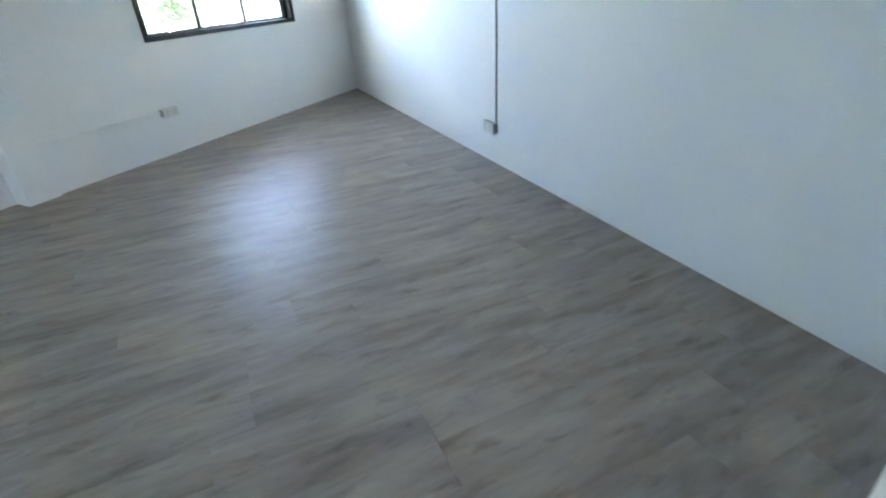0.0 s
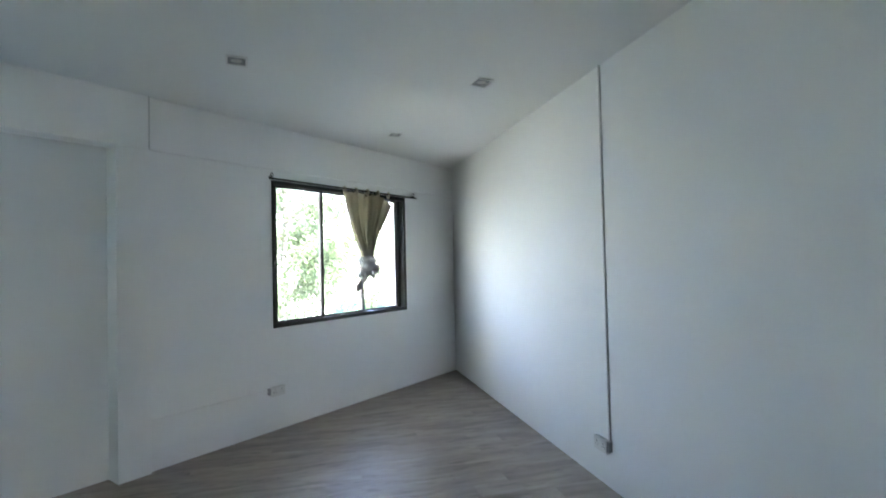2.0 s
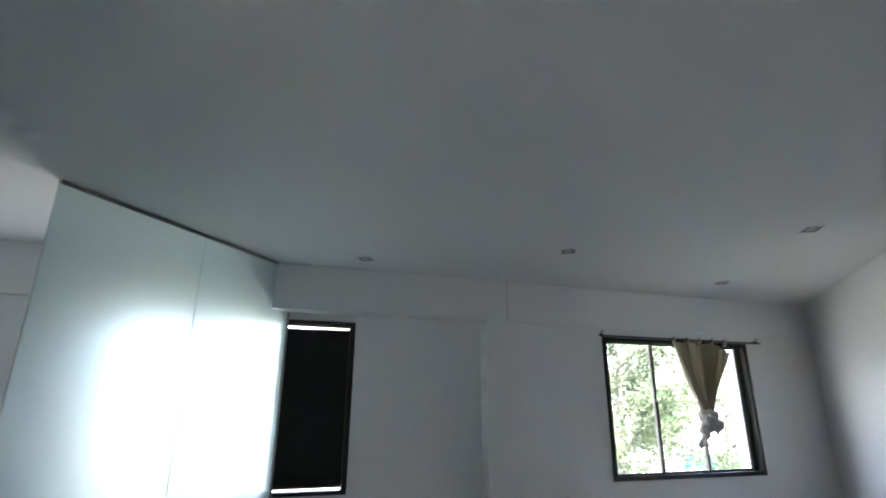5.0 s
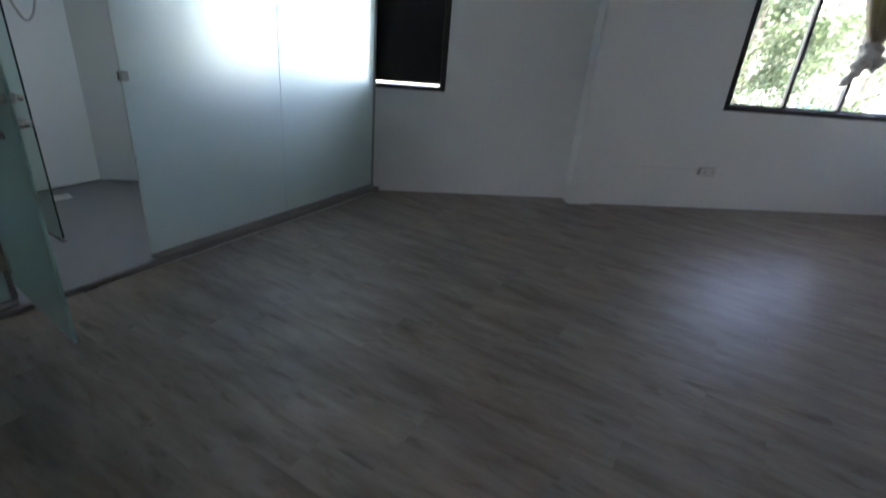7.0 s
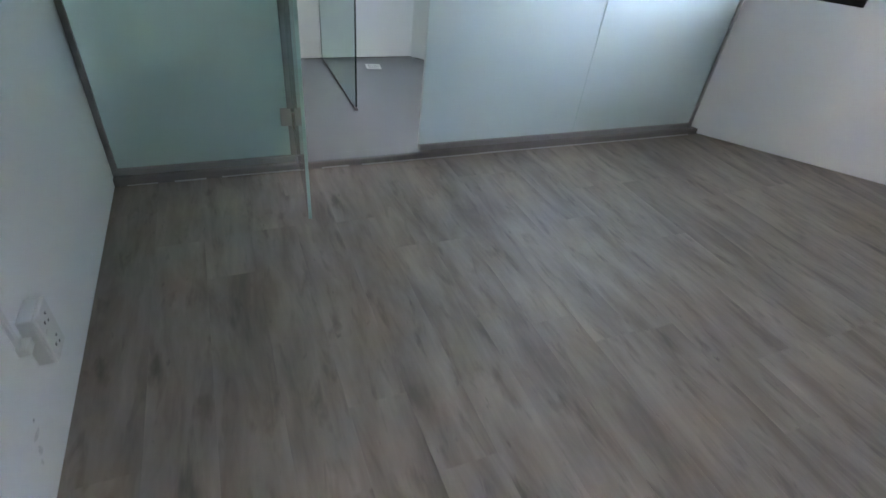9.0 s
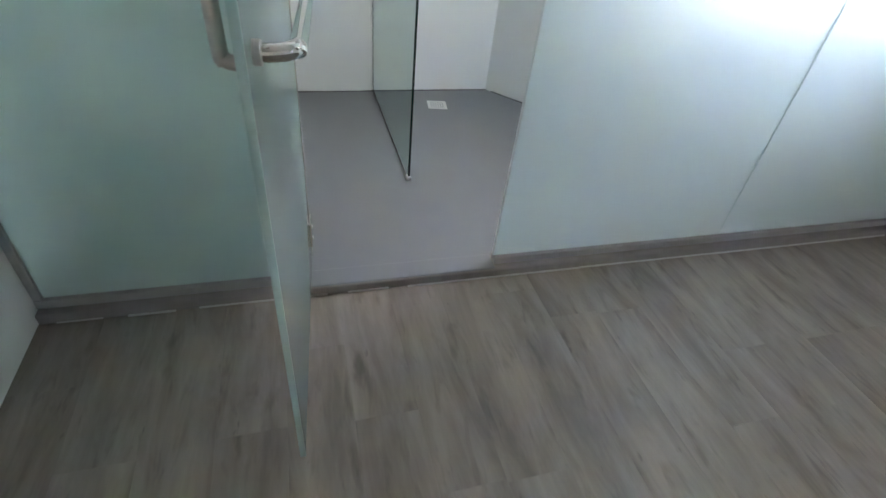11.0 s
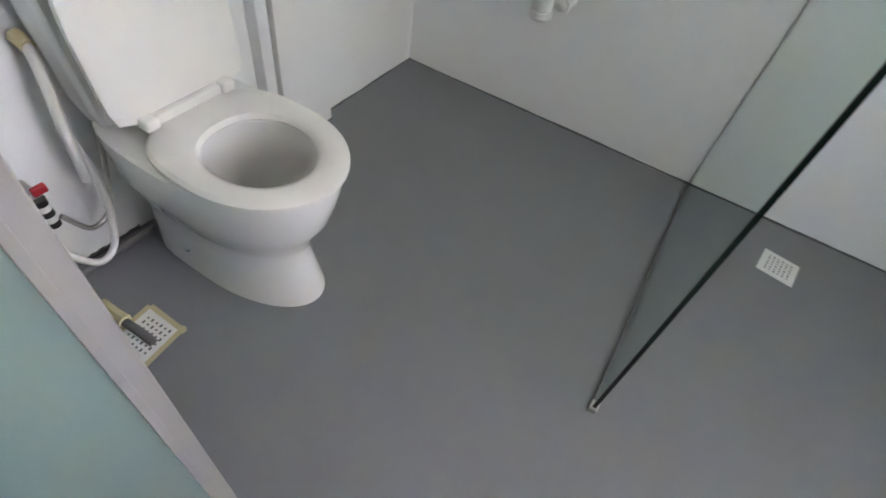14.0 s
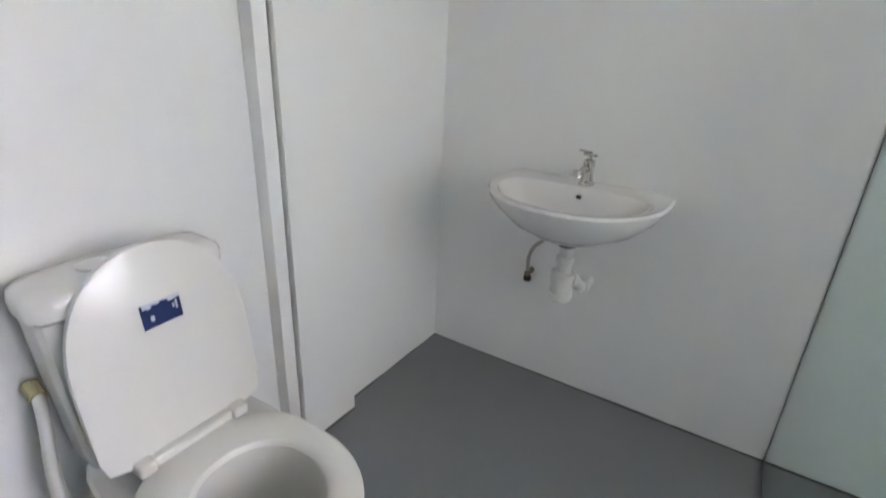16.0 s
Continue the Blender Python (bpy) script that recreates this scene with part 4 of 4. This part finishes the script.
def paint_smear(pts, label):
    """Floor paint brushed up the wall y = 0 with a ragged edge; pts are x, top."""
    rnd = random.Random(17)
    b = bmesh.new()
    fine = []
    for (x0, h0), (x1, h1) in zip(pts, pts[1:]):
        for k in range(8):
            f = k / 8
            fine.append((x0 + (x1 - x0) * f, h0 + (h1 - h0) * f + rnd.uniform(-0.004, 0.004)))
    lo = [b.verts.new((x, 0.0008, BATH - 0.002)) for x, h in fine]
    hi = [b.verts.new((x, 0.0008, BATH + max(h, 0.004))) for x, h in fine]
    for k in range(len(fine) - 1):
        b.faces.new((lo[k], lo[k + 1], hi[k + 1], hi[k]))
    ext = bmesh.ops.extrude_face_region(b, geom=b.faces[:])
    for v in ext["geom"]:
        if isinstance(v, bmesh.types.BMVert):
            v.co.y = -0.004
    return structure("paint_smear", b, EPOXY, label, "trim")


paint_smear(((-0.03, 0.025), (-0.06, 0.05), (-0.10, 0.062), (-0.13, 0.035), (-0.19, 0.03), (-0.22, 0.012), (-0.30, 0.01), (-0.40, 0.012)), "grey floor paint smeared up the wall foot")
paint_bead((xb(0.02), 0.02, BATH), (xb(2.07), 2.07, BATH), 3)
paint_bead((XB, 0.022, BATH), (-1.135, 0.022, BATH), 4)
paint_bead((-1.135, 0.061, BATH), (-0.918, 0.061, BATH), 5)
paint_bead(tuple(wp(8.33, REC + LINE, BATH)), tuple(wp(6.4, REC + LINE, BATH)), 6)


# ---- outside ----
b = bmesh.new()
GZ = -3.6
gv = [b.verts.new((x, y, GZ)) for x, y in ((-1500, -1500), (1500, -1500), (1500, 1500), (-1500, 1500))]
b.faces.new(gv)
structure("ground", b, GRASS, "rough green ground far below the window", "ground")
t = thing("neighbour_pillar", "white rendered pillar outside the window", "pillar")
part("shaft", wbox(0.02, 0.30, -0.75, -1.05, GZ, 3.4, 0.01), RENDERW, t)
t = thing("garden_shed", "low shed with teal painted walls beyond the trees", "shed", at=Matrix.Translation(wp(-8.4, -9.0, GZ)) @ pose(0, 0, 0, 0, 0, 38.5))
part("wall", box(-1.6, 1.6, -1.2, 1.2, 0, 3.7, 0.02), TEAL, t)
part("roof", box(-1.8, 1.8, -1.4, 1.4, 3.7, 3.85, 0.02), RENDERW, t)


def tree(m, height, spread, count, seed):
    rnd = random.Random(seed)
    t = thing("tree", "leafy green tree outside the window", "tree", "garden trees", m)
    trunk = tube(spline([(0, 0, 0), (0.1, 0.05, height * 0.3), (0.0, 0.15, height * 0.6), (0.1, 0.1, height * 0.95)], 5), [0.20 - 0.17 * k / 15 for k in range(16)], 10)
    tips = []
    for i in range(16):
        z = height * (0.22 + 0.045 * i)
        a = i * 2.4 + rnd.uniform(-0.3, 0.3)
        ln = spread * rnd.uniform(0.55, 1.0) * (1 - 0.4 * i / 16)
        end = Vector((math.cos(a) * ln, math.sin(a) * ln, z + rnd.uniform(0.1, 0.9)))
        midp = end * 0.5 + Vector((0, 0, z * 0.5 + rnd.uniform(-0.1, 0.3)))
        tube(spline([(0.03, 0.08, z), midp, end], 4), [0.055 - 0.005 * k for k in range(9)], 6, trunk)
        for f in (0.45, 0.7, 0.85, 1.0):
            tips.append((Vector((0, 0, z)).lerp(end, f), 0.17 + 0.22 * rnd.random()))
    part("trunk", trunk, BARK, t, "", True)
    verts, faces = [], []
    for _ in range(count):
        c, r = rnd.choice(tips)
        p = c + Vector((rnd.gauss(0, r), rnd.gauss(0, r), rnd.gauss(0, r * 0.7)))
        d = Vector((rnd.uniform(-1, 1), rnd.uniform(-1, 1), rnd.uniform(-0.9, 0.3))).normalized()
        s = d.cross(Vector((rnd.uniform(-1, 1), rnd.uniform(-1, 1), rnd.uniform(-1, 1)))).normalized()
        ln, w = rnd.uniform(0.07, 0.13), rnd.uniform(0.018, 0.032)
        i = len(verts)
        k = d.cross(s) * 0.012
        verts += [p, p + d * ln * 0.5 + s * w + k, p + d * ln, p + d * ln * 0.5 - s * w + k]
        faces += [(i, i + 1, i + 2), (i, i + 2, i + 3)]
    me = bpy.data.meshes.new("crown")
    me.from_pydata(verts, [], faces)
    me.materials.append(LEAF)
    c = new("crown", me)
    c.parent = t
    tagged(c, "dense crown of small narrow leaves", kind="stuff")
    return t


tree(Matrix.Translation(wp(-0.5, -4.6, GZ)), 7.4, 2.2, 26000, 3)
tree(Matrix.Translation(wp(-5.2, -6.6, GZ)), 6.2, 2.3, 14000, 5)
tree(Matrix.Translation(wp(-4.6, -11.0, GZ)), 8.5, 3.0, 16000, 8)




# ---- floor planks ----
def clip(poly, a, c, d):
    """Keeps the part of a polygon where a x + c y <= d."""
    out = []
    for i in range(len(poly)):
        p, q = poly[i], poly[(i + 1) % len(poly)]
        fp, fq = a * p[0] + c * p[1] - d, a * q[0] + c * q[1] - d
        if fp <= 0:
            out.append(p)
        if fp * fq < 0:
            s = fp / (fp - fq)
            out.append((p[0] + (q[0] - p[0]) * s, p[1] + (q[1] - p[1]) * s))
    return out


def planks():
    root = tagged(new("floor_planks"), "grey-brown wood-look vinyl plank floor", "floor", kind="structure")
    rnd = random.Random(4)
    W, L, g = 0.178, 1.22, 0.0001
    far = CORNER + EN * -0.15
    y = -13 * 0.178
    while y < 7.4:
        x = 0.038 - rnd.choice((0.2, 0.45, 0.7, 0.95, 1.1)) - 0.03 * rnd.random()
        while x < XR:
            x0, x1 = max(x, 0.038), min(x + L, XR + 0.02)
            poly = [(x0 + g, y + g), (x1 - g, y + g), (x1 - g, y + W - g), (x0 + g, y + W - g)]
            poly = clip(poly, -EN.x, -EN.y, -(EN.x * far.x + EN.y * far.y))
            if y < -0.01:
                poly = clip(clip(poly, -1, 0, -1.895), 1, 0, 3.67) if len(poly) > 2 else poly
            elif y < 0.19:
                poly = clip(poly, 1, 0, 3.67) if len(poly) > 2 else poly
            if x1 - x0 > 0.02 and len(poly) > 2:
                cx, cy = sum(p[0] for p in poly) / len(poly), sum(p[1] for p in poly) / len(poly)
                b = bmesh.new()
                dz = rnd.uniform(0, 0.0001)
                lo = [b.verts.new((px - cx, py - cy, -0.006)) for px, py in poly]
                md = [b.verts.new((px - cx, py - cy, -0.0003 + dz)) for px, py in poly]
                hi = [b.verts.new((px - cx - math.copysign(0.0004, px - cx), py - cy - math.copysign(0.0004, py - cy), dz)) for px, py in poly]
                n = len(poly)
                b.faces.new(hi)
                for i in range(n):
                    j = (i + 1) % n
                    b.faces.new((lo[i], lo[j], md[j], md[i]))
                    b.faces.new((md[i], md[j], hi[j], hi[i]))
                o = part("plank", b, PLANK, root)
                o.location = (cx, cy, 0)
            x += L
        y += W


planks()
